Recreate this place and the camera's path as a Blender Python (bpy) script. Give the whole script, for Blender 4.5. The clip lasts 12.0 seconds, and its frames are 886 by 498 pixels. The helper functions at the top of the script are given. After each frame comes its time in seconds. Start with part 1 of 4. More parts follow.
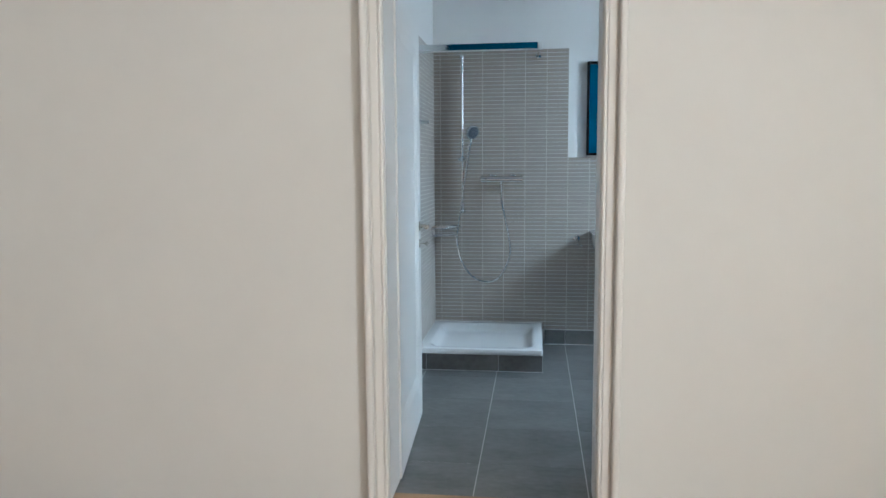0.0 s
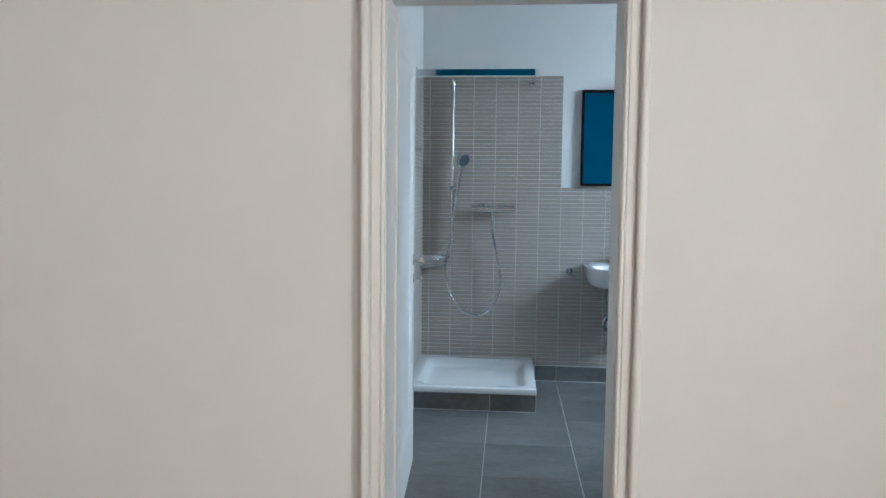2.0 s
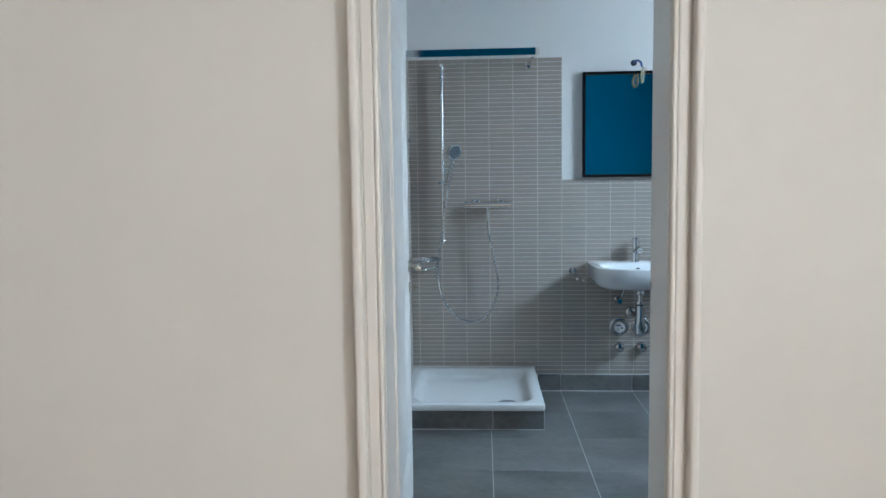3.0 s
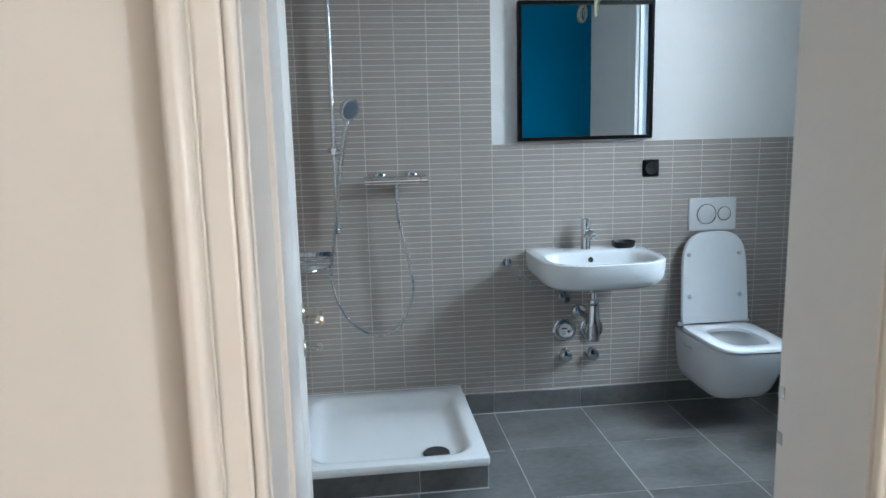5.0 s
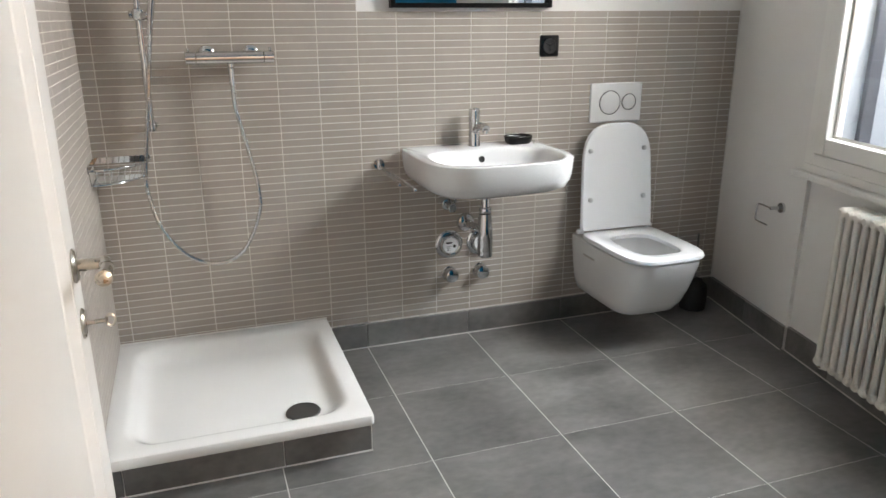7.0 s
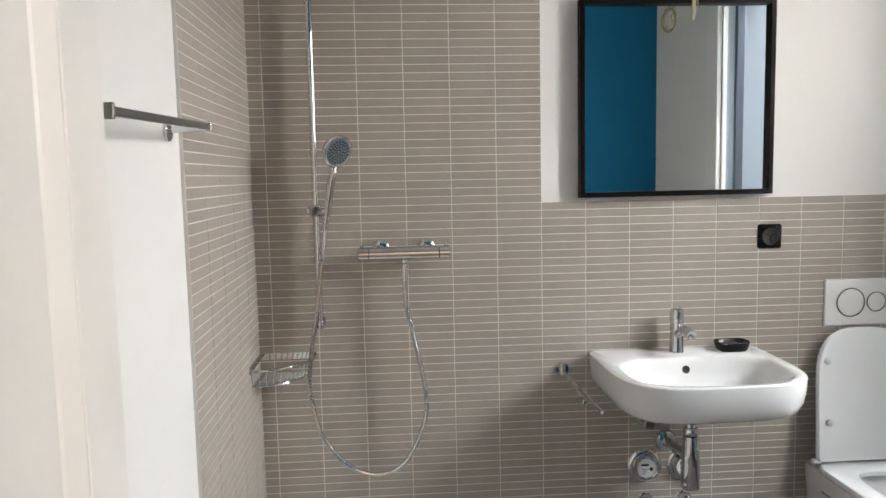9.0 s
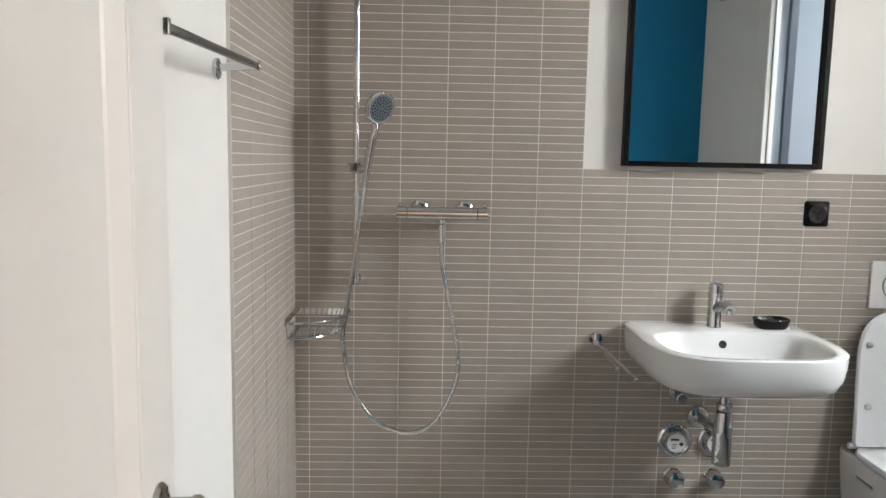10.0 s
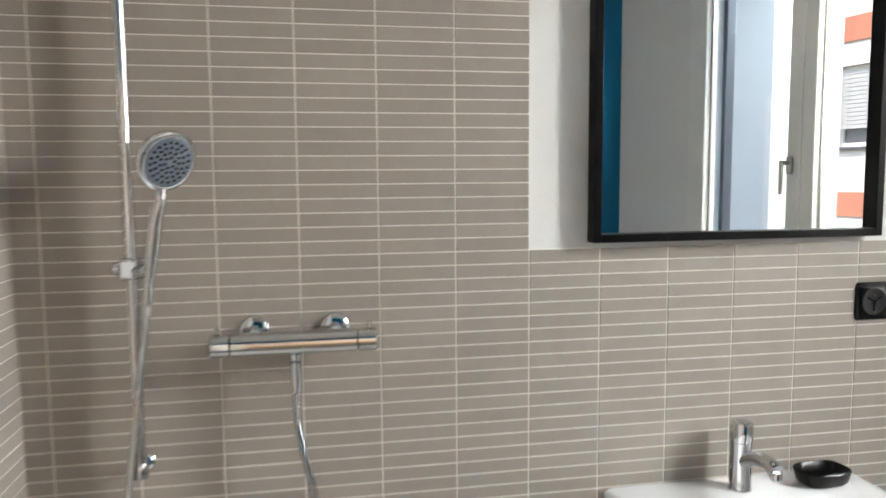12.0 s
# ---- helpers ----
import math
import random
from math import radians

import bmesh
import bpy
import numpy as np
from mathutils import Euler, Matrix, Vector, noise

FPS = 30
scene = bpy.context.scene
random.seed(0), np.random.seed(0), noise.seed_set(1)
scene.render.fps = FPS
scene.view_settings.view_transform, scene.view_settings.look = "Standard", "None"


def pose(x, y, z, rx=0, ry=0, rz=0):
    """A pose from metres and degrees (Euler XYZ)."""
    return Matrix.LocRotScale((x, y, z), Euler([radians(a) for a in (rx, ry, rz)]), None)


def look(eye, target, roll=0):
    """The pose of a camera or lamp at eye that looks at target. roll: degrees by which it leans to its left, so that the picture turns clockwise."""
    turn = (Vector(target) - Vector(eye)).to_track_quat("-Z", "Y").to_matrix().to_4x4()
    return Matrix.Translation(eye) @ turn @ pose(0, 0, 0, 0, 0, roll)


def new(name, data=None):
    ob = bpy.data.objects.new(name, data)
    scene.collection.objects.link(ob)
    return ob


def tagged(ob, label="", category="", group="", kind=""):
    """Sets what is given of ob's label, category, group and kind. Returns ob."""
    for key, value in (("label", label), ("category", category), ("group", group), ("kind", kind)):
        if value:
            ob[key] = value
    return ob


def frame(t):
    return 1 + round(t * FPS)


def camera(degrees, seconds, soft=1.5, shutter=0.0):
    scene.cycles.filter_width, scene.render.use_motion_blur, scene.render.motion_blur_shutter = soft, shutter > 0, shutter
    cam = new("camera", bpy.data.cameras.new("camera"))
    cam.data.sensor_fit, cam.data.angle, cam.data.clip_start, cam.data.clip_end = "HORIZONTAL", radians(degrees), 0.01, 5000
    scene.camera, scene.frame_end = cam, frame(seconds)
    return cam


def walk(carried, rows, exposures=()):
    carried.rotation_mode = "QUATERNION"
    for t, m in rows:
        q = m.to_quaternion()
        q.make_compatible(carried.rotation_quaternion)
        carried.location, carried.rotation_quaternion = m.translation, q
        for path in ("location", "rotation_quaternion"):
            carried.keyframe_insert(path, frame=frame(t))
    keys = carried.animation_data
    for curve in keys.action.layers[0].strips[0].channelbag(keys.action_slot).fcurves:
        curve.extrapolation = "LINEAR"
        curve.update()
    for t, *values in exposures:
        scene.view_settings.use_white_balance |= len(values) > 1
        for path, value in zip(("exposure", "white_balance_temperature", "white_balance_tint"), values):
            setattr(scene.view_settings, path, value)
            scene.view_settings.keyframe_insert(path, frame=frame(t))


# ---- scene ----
cam = camera(62.4, 12.0, shutter=0.3)
PATH = [
    (0, (0.736, -5.263, 1.284), (0.483, -3.286, 1.06), -0.4),
    (0.5, (0.661, -5.359, 1.265), (0.445, -3.378, 1.028), -0.1),
    (1, (0.637, -5.383, 1.267), (0.44, -3.401, 1.029), 0.2),
    (1.5, (0.603, -5.287, 1.299), (0.432, -3.3, 1.08), 0.5),
    (2, (0.599, -5.066, 1.321), (0.422, -3.074, 1.159), 0.6),
    (2.5, (0.55, -4.868, 1.305), (0.386, -2.875, 1.153), 0.7),
    (2.7, (0.518, -4.783, 1.303), (0.371, -2.789, 1.148), 0.1),
    (4.3, (0.306, -3.863, 1.473), (0.374, -1.882, 1.167), -1.6),
    (4.5, (0.309, -3.785, 1.439), (0.419, -1.807, 1.126), -1.5),
    (5, (0.305, -3.466, 1.449), (0.534, -1.502, 1.11), -1.4),
    (5.5, (0.342, -3.2, 1.415), (0.649, -1.253, 1.043), -1.0),
    (6, (0.386, -2.947, 1.401), (0.778, -1.031, 0.954), -0.5),
    (6.5, (0.349, -2.838, 1.336), (0.923, -1.006, 0.758), 0.1),
    (6.7, (0.319, -2.812, 1.326), (0.963, -1.017, 0.707), -0.2),
    (8.3, (0.49, -2.488, 1.4), (0.775, -0.536, 1.041), -0.8),
    (8.5, (0.462, -2.44, 1.426), (0.704, -0.471, 1.128), -0.8),
    (9, (0.459, -2.424, 1.44), (0.593, -0.433, 1.239), -1.2),
    (9.5, (0.446, -2.435, 1.391), (0.531, -0.441, 1.187), -0.1),
    (10, (0.44, -2.424, 1.365), (0.487, -0.434, 1.122), 1.1),
    (10.5, (0.434, -2.271, 1.373), (0.474, -0.28, 1.136), 1.6),
    (11, (0.392, -1.975, 1.45), (0.475, 0.018, 1.242), 0.5),
    (11.5, (0.427, -1.701, 1.437), (0.609, 0.286, 1.231), -0.3),
    (12, (0.517, -1.407, 1.489), (0.884, 0.556, 1.294), -0.5),
]
EXPOSURES = [(0, 0.88, 5330, 5), (2.5, 0.88, 5280, 5), (4.5, 0.98, 5350, 6), (5.5, 1.28, 6300, 11), (6, 1.42, 7000, 15), (6.5, 1.5, 7250, 18), (8.5, 1.32, 7300, 18), (10.5, 1.18, 7250, 17), (12, 1.42, 7250, 16)]
walk(cam, [(t, look(eye, target, roll)) for t, eye, target, roll in PATH], EXPOSURES)

# the window wall runs askew: x along it from the back corner, y outwards
WALL = Matrix(((-0.18707, 0.98235, 0, 2.684), (-0.98235, -0.18707, 0, 0.0), (0, 0, 1, 0), (0, 0, 0, 1)))

# ---------- light ----------
world = bpy.data.worlds.new("world")
scene.world = world
world.use_nodes = True
wn = world.node_tree.nodes
sky = wn.new("ShaderNodeTexSky")
sky.sky_type, sky.sun_disc = "NISHITA", False
sky.sun_elevation, sky.sun_rotation = radians(48), radians(250)
wn["Background"].inputs["Strength"].default_value = 0.15
world.node_tree.links.new(sky.outputs["Color"], wn["Background"].inputs["Color"])

sun = new("sun", bpy.data.lights.new("sun", "SUN"))
sun.data.energy, sun.data.angle, sun.data.color = 2.4, radians(0.6), (1.0, 0.95, 0.88)
sun.matrix_world = look((-8, -3, 11), (0, 0, 0))


def area(name, eye, target, sx, sy, watts, colour):
    lamp = new(name, bpy.data.lights.new(name, "AREA"))
    lamp.data.shape, lamp.data.size, lamp.data.size_y = "RECTANGLE", sx, sy
    lamp.data.energy, lamp.data.color = watts, colour
    lamp.matrix_world = look(eye, target)
    return lamp


# sky light in an assumed, unseen hall window, behind and beside the walker
area("assumed_hall_window_light", (3.70, -6.25, 1.55), (-2.0, -6.8, 1.3), 1.1, 1.4, 88, (1.0, 0.92, 0.82))
# sky light falling through the bathroom window from above
area("bath_window_light", WALL @ Vector((1.24, 1.7, 3.05)), WALL @ Vector((0.95, -0.9, 0.75)), 1.4, 1.2, 66, (0.66, 0.86, 1.0))
# sky light in the opening itself
area("window_opening_light", WALL @ Vector((0.88, 0.31, 1.96)), WALL @ Vector((0.15, -1.5, 1.2)), 0.38, 0.92, 14.5, (0.90, 0.95, 0.96))


# ---------- materials ----------
def mat(name, colour, rough=0.5, metal=0.0, vary=0.0, scale=6.0, bump=0.0, bscale=60.0, spec=0.5, coat=0.0, random_piece=0.0, stretch=(1, 1, 1), islands=False):
    m = bpy.data.materials.new(name)
    m.use_nodes = True
    nt = m.node_tree
    b = nt.nodes["Principled BSDF"]
    b.inputs["Base Color"].default_value = (*colour, 1)
    b.inputs["Roughness"].default_value = rough
    b.inputs["Metallic"].default_value = metal
    b.inputs["Specular IOR Level"].default_value = spec
    b.inputs["Coat Weight"].default_value = coat
    b.inputs["Coat Roughness"].default_value = 0.05
    if not (vary or bump or random_piece):
        return m
    co = nt.nodes.new("ShaderNodeTexCoord")
    geo = nt.nodes.new("ShaderNodeNewGeometry")
    mp = nt.nodes.new("ShaderNodeMapping")
    mp.inputs["Scale"].default_value = stretch
    nt.links.new(geo.outputs["Position"], mp.inputs["Vector"])
    where = mp.outputs["Vector"]
    if random_piece:
        if islands:
            rnd = geo.outputs["Random Per Island"]
        else:
            rnd = nt.nodes.new("ShaderNodeObjectInfo").outputs["Random"]
        far = nt.nodes.new("ShaderNodeVectorMath")
        far.operation = "MULTIPLY_ADD"
        nt.links.new(rnd, far.inputs[0])
        far.inputs[1].default_value = (7.3, 11.1, 5.7)
        nt.links.new(where, far.inputs[2])
        where = far.outputs[0]
    if vary or random_piece:
        n1, n2 = nt.nodes.new("ShaderNodeTexNoise"), nt.nodes.new("ShaderNodeTexNoise")
        n1.inputs["Scale"].default_value, n1.inputs["Detail"].default_value = scale, 4
        n2.inputs["Scale"].default_value, n2.inputs["Detail"].default_value = scale * 9, 3
        nt.links.new(where, n1.inputs["Vector"])
        nt.links.new(where, n2.inputs["Vector"])
        add = nt.nodes.new("ShaderNodeMath")
        add.operation = "MULTIPLY_ADD"
        nt.links.new(n2.outputs["Fac"], add.inputs[0])
        add.inputs[1].default_value = 0.4
        nt.links.new(n1.outputs["Fac"], add.inputs[2])
        value = add.outputs[0]
        rng = nt.nodes.new("ShaderNodeMapRange")
        rng.inputs["From Min"].default_value, rng.inputs["From Max"].default_value = 0.4, 1.0
        rng.inputs["To Min"].default_value, rng.inputs["To Max"].default_value = 1 - vary, 1 + vary
        nt.links.new(value, rng.inputs["Value"])
        value = rng.outputs["Result"]
        if random_piece:
            r2 = nt.nodes.new("ShaderNodeMapRange")
            r2.inputs["To Min"].default_value, r2.inputs["To Max"].default_value = 1 - random_piece, 1 + random_piece
            nt.links.new(rnd, r2.inputs["Value"])
            mul = nt.nodes.new("ShaderNodeMath")
            mul.operation = "MULTIPLY"
            nt.links.new(value, mul.inputs[0])
            nt.links.new(r2.outputs["Result"], mul.inputs[1])
            value = mul.outputs[0]
        tint = nt.nodes.new("ShaderNodeVectorMath")
        tint.operation = "SCALE"
        tint.inputs[0].default_value = colour
        nt.links.new(value, tint.inputs["Scale"])
        nt.links.new(tint.outputs[0], b.inputs["Base Color"])
        if vary:
            rr = nt.nodes.new("ShaderNodeMapRange")
            rr.inputs["From Min"].default_value, rr.inputs["From Max"].default_value = 0.3, 0.75
            rr.inputs["To Min"].default_value, rr.inputs["To Max"].default_value = rough * 0.9, min(1, rough * 1.12)
            nt.links.new(n1.outputs["Fac"], rr.inputs["Value"])
            nt.links.new(rr.outputs["Result"], b.inputs["Roughness"])
    if bump:
        n3 = nt.nodes.new("ShaderNodeTexNoise")
        n3.inputs["Scale"].default_value, n3.inputs["Detail"].default_value = bscale, 4
        nt.links.new(where, n3.inputs["Vector"])
        bp = nt.nodes.new("ShaderNodeBump")
        bp.inputs["Strength"].default_value, bp.inputs["Distance"].default_value = bump, 0.004
        nt.links.new(n3.outputs["Fac"], bp.inputs["Height"])
        nt.links.new(bp.outputs["Normal"], b.inputs["Normal"])
    return m


PLASTER = mat("white_plaster", (0.69, 0.68, 0.66), 0.75, vary=0.02, scale=1.5, bump=0.12, bscale=90)
HALL_PAINT = mat("warm_white_paint", (0.735, 0.718, 0.675), 0.6, vary=0.025, scale=1.2, bump=0.12, bscale=50)
BLUE_PAINT = mat("petrol_blue_paint", (0.0005, 0.148, 0.285), 0.7, vary=0.03, scale=1.5, bump=0.1, bscale=90, spec=0.12)
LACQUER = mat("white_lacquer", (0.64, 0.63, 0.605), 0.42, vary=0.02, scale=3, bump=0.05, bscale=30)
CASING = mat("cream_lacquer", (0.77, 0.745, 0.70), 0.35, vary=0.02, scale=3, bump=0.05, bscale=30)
GLAZE = mat("greige_glaze", (0.325, 0.285, 0.25), 0.42, vary=0.07, scale=8, bump=0.05, bscale=25, random_piece=0.045)
GLAZE_FAR = mat("greige_glaze_field", (0.325, 0.285, 0.25), 0.42, vary=0.07, scale=8, bump=0.05, bscale=25, random_piece=0.045, islands=True)
GROUT = mat("light_grout", (0.70, 0.665, 0.625), 0.9, vary=0.06, scale=20, bump=0.2, bscale=300)
FLOOR_TILE = mat("anthracite_stoneware", (0.128, 0.123, 0.118), 0.35, vary=0.6, scale=3.6, spec=0.9, bump=0.06, bscale=60, random_piece=0.06, stretch=(0.8, 1.3, 1))
FLOOR_GROUT = mat("grey_grout", (0.68, 0.66, 0.63), 0.9, vary=0.1, scale=15, bump=0.2, bscale=300)
CERAMIC = mat("white_ceramic", (0.66, 0.66, 0.66), 0.12, coat=0.4)
ENAMEL = mat("white_enamel", (0.70, 0.69, 0.675), 0.16, vary=0.012, scale=4, coat=0.3)
SEAT_PLASTIC = mat("white_seat_plastic", (0.72, 0.735, 0.75), 0.22)
CHROME = mat("chrome", (0.60, 0.61, 0.62), 0.07, 1.0)
CHROME_SOFT = mat("brushed_chrome", (0.62, 0.62, 0.62), 0.15, 1.0, vary=0.03, scale=40)
BLACK = mat("black_plastic", (0.004, 0.004, 0.004), 0.22, spec=0.22)
BLACK_MATT = mat("black_matt", (0.010, 0.010, 0.011), 0.7, vary=0.1, scale=30)
BLACK_FRAME = mat("black_frame", (0.004, 0.004, 0.004), 0.4, vary=0.1, scale=20, spec=0.12)
MIRROR = mat("mirror_silver", (0.90, 0.93, 0.93), 0.0, 1.0)
SPRAY = mat("grey_spray_plate", (0.115, 0.14, 0.17), 0.3)
SATIN = mat("satin_steel", (0.16, 0.16, 0.16), 0.34, 0.9, vary=0.05, scale=30)
RING = mat("button_ring_metal", (0.22, 0.22, 0.22), 0.2, 1.0)
DARK = mat("dark_hole", (0.01, 0.01, 0.01), 0.6)
RADIATOR = mat("radiator_enamel", (0.68, 0.66, 0.61), 0.3, vary=0.015, scale=5)
FRAME_WHITE = mat("window_lacquer", (0.72, 0.71, 0.68), 0.32, vary=0.02, scale=4)
STEEL_DARK = mat("dark_aluminium", (0.10, 0.11, 0.13), 0.4, 0.6)
SHEET = mat("grey_handle_metal", (0.42, 0.40, 0.37), 0.3, 1.0)
# pale render, its colour darkened to offset the strong lamp above the window
RENDER_OUT = mat("darkened_outer_render", (0.31, 0.335, 0.37), 0.85, vary=0.03, scale=3, bump=0.3, bscale=80)
FACADE_WHITE = mat("facade_white", (0.74, 0.73, 0.70), 0.9, vary=0.05, scale=0.8, bump=0.3, bscale=40)
FACADE_ORANGE = mat("facade_orange", (0.50, 0.20, 0.13), 0.9, vary=0.08, scale=1.0, bump=0.3, bscale=40)
BLIND = mat("grey_blind", (0.45, 0.47, 0.48), 0.5, vary=0.04, scale=5)
ROOF = mat("roof_tile", (0.20, 0.10, 0.07), 0.8, vary=0.2, scale=4, bump=0.3, bscale=20)
GROUND = mat("asphalt", (0.06, 0.06, 0.06), 0.9, vary=0.2, scale=3, bump=0.4, bscale=80)
OAK = mat("oiled_oak", (0.37, 0.215, 0.105), 0.35, vary=0.25, scale=5, bump=0.08, bscale=60, random_piece=0.18, stretch=(0.5, 8, 8))
OAK_RED = mat("stained_oak", (0.20, 0.075, 0.028), 0.35, vary=0.25, scale=5, bump=0.08, bscale=60, stretch=(0.5, 8, 8))
OAK_DARK = mat("oak_gap", (0.05, 0.025, 0.012), 0.8, vary=0.1, scale=9)
SILICONE = mat("white_silicone", (0.7, 0.69, 0.67), 0.45)
ALU_TRIM = mat("aluminium_trim", (0.55, 0.54, 0.52), 0.35, 0.8)
COPPER_A = mat("yellow_green_wire", (0.26, 0.26, 0.09), 0.5)
COPPER_C = mat("dull_white_wire", (0.40, 0.38, 0.32), 0.5)
COPPER_B = mat("blue_wire", (0.03, 0.10, 0.35), 0.5)
INK = mat("label_ink", (0.03, 0.03, 0.03), 0.6)
PAPER = mat("label_white", (0.75, 0.76, 0.77), 0.4)
BRASS = mat("worn_nickel", (0.43, 0.40, 0.35), 0.28, 1.0, vary=0.08, scale=60)


def glass_material():
    m = bpy.data.materials.new("clear_glass")
    m.use_nodes = True
    b = m.node_tree.nodes["Principled BSDF"]
    b.inputs["Base Color"].default_value = (0.97, 0.99, 0.985, 1)
    b.inputs["Roughness"].default_value = 0.0
    b.inputs["Transmission Weight"].default_value = 1.0
    b.inputs["IOR"].default_value = 1.45
    return m


GLASS = glass_material()


# ---------- mesh helpers ----------
def smooth(bm, angle=40):
    for f in bm.faces:
        f.smooth = True
    lim = radians(angle)
    for e in bm.edges:
        if len(e.link_faces) == 2:
            e.smooth = e.calc_face_angle(0) < lim
        else:
            e.smooth = False


def part(name, bm, material, parent=None, label="", shade=True, m=None):
    bmesh.ops.recalc_face_normals(bm, faces=bm.faces)
    if shade:
        smooth(bm)
        flat = bm.faces.layers.int.get("flat")
        for f in bm.faces if flat else ():
            if f[flat]:
                f.smooth = False
    me = bpy.data.meshes.new(name)
    bm.to_mesh(me)
    bm.free()
    me.materials.append(material)
    ob = new(name, me)
    if parent:
        ob.parent = parent
    if m is not None:
        ob.matrix_basis = m
    if label:
        tagged(ob, label)
    return ob


def thing(name, m, label, category, group=""):
    ob = new(name)
    ob.empty_display_size = 0.05
    ob.matrix_basis = m
    return tagged(ob, label, category, group)


def box(x0, x1, y0, y1, z0, z1, bevel=0.0, seg=2, bm=None):
    own = bmesh.new()
    vs = [own.verts.new((x, y, z)) for x in (x0, x1) for y in (y0, y1) for z in (z0, z1)]
    for f in ((0, 1, 3, 2), (4, 6, 7, 5), (0, 4, 5, 1), (2, 3, 7, 6), (0, 2, 6, 4), (1, 5, 7, 3)):
        own.faces.new([vs[i] for i in f])
    if bevel:
        bmesh.ops.bevel(own, geom=own.edges[:], offset=bevel, segments=seg, profile=0.5, affect="EDGES")
    flat = own.faces.layers.int.new("flat")
    for f in own.faces:
        f.normal_update()
        f[flat] = int(max(abs(c) for c in f.normal) > 0.9999)
    if bm is None:
        return own
    return merge(bm, own)


def merge(bm, other):
    index = {v: bm.verts.new(v.co) for v in other.verts}
    mine, theirs = bm.faces.layers.int.get("flat"), other.faces.layers.int.get("flat")
    for f in other.faces:
        g = bm.faces.new([index[v] for v in f.verts])
        if mine and theirs:
            g[mine] = f[theirs]
    other.free()
    return bm


def loft(rings, cap0=True, cap1=True, closed=False, bm=None):
    bm = bm or bmesh.new()
    rows = [[bm.verts.new(p) for p in r] for r in rings]
    n = len(rows[0])
    pairs = list(zip(rows, rows[1:]))
    if closed:
        pairs.append((rows[-1], rows[0]))
    for a, b in pairs:
        for i in range(n):
            bm.faces.new((a[i], a[(i + 1) % n], b[(i + 1) % n], b[i]))
    if cap0 and not closed:
        bm.faces.new(rows[0][::-1])
    if cap1 and not closed:
        bm.faces.new(rows[-1])
    return bm


def tube(points, r, seg=12, bm=None, closed=False):
    """A round bar along a line of points; r is one radius or one for each point."""
    pts = [Vector(p) for p in points]
    n = len(pts)
    rs = [r] * n if not hasattr(r, "__len__") else r
    rings, up = [], None
    for i, p in enumerate(pts):
        if closed:
            d = (pts[(i + 1) % n] - pts[i - 1]).normalized()
        else:
            d = (pts[min(i + 1, n - 1)] - pts[max(i - 1, 0)]).normalized()
        if up is None:
            up = Vector((0, 0, 1)) if abs(d.z) < 0.9 else Vector((1, 0, 0))
        side = d.cross(up).normalized()
        up = side.cross(d).normalized()
        rings.append([p + (side * math.cos(a) + up * math.sin(a)) * rs[i] for a in (2 * math.pi * k / seg for k in range(seg))])
    return loft(rings, bm=bm, closed=closed)


def curve_points(points, steps=8):
    """A smooth line through the points."""
    p = [Vector(q) for q in points]
    p = [p[0] * 2 - p[1]] + p + [p[-1] * 2 - p[-2]]
    out = []
    for i in range(1, len(p) - 2):
        for k in range(steps):
            t = k / steps
            a, b, c, d = p[i - 1], p[i], p[i + 1], p[i + 2]
            out.append(0.5 * (2 * b + (c - a) * t + (2 * a - 5 * b + 4 * c - d) * t * t + (3 * b - a - 3 * c + d) * t ** 3))
    out.append(p[-2])
    return out


def lathe(profile, m=None, seg=32, bm=None):
    """Turned shape from (radius, height) pairs, about z, laid by m."""
    m = m or Matrix()
    rings = [[m @ Vector((max(r, 1e-4) * math.cos(a), max(r, 1e-4) * math.sin(a), h)) for a in (2 * math.pi * k / seg for k in range(seg))] for r, h in profile]
    return loft(rings, bm=bm)


def along(p, q):
    """The pose that lays z from p towards q."""
    p, q = Vector(p), Vector(q)
    return Matrix.Translation(p) @ (q - p).to_track_quat("Z", "Y").to_matrix().to_4x4()


def rod(p, q, r, seg=16, bm=None, chamfer=None):
    h = (Vector(q) - Vector(p)).length
    c = min(r * 0.25, h * 0.2) if chamfer is None else chamfer
    return lathe([(r - c, 0), (r, c), (r, h - c), (r - c, h)], along(p, q), seg, bm)


def dring(cx, w, yb, yf, ys, nf, nb, z, n=56):
    """A ring like a D: square towards the wall at yb, rounded at yf."""
    out = []
    for k in range(n):
        a = 2 * math.pi * (k + 0.5) / n
        c, s = math.cos(a), math.sin(a)
        e = 2 / (nf if s < 0 else nb)
        x = w * math.copysign(abs(c) ** e, c)
        y = ys - (ys - yf) * abs(s) ** e if s < 0 else ys + (yb - ys) * abs(s) ** e
        out.append(Vector((cx + x, y, z)))
    return out


def structure(ob, label="", category=""):
    return tagged(ob, label, category, kind="structure")


# ---------- structure: bathroom and hall ----------
H = 2.75
bm = box(-0.30, 2.76, 0.0, 0.25, -0.2, H)
structure(part("wall_north", bm, PLASTER, shade=False), "white plastered bathroom wall above greige tiles", "wall")
bm = box(-0.25, 0.0, -2.425, 0.0, -0.2, H)
structure(part("wall_west", bm, PLASTER, shade=False), "white plastered bathroom wall beside the shower", "wall")

# wall with the doorway: blue towards the bathroom, cream towards the hall
DX0, DX1, DZ, YB, YH, HF = 0.165, 0.983, 1.992, -2.425, -2.632, -0.085


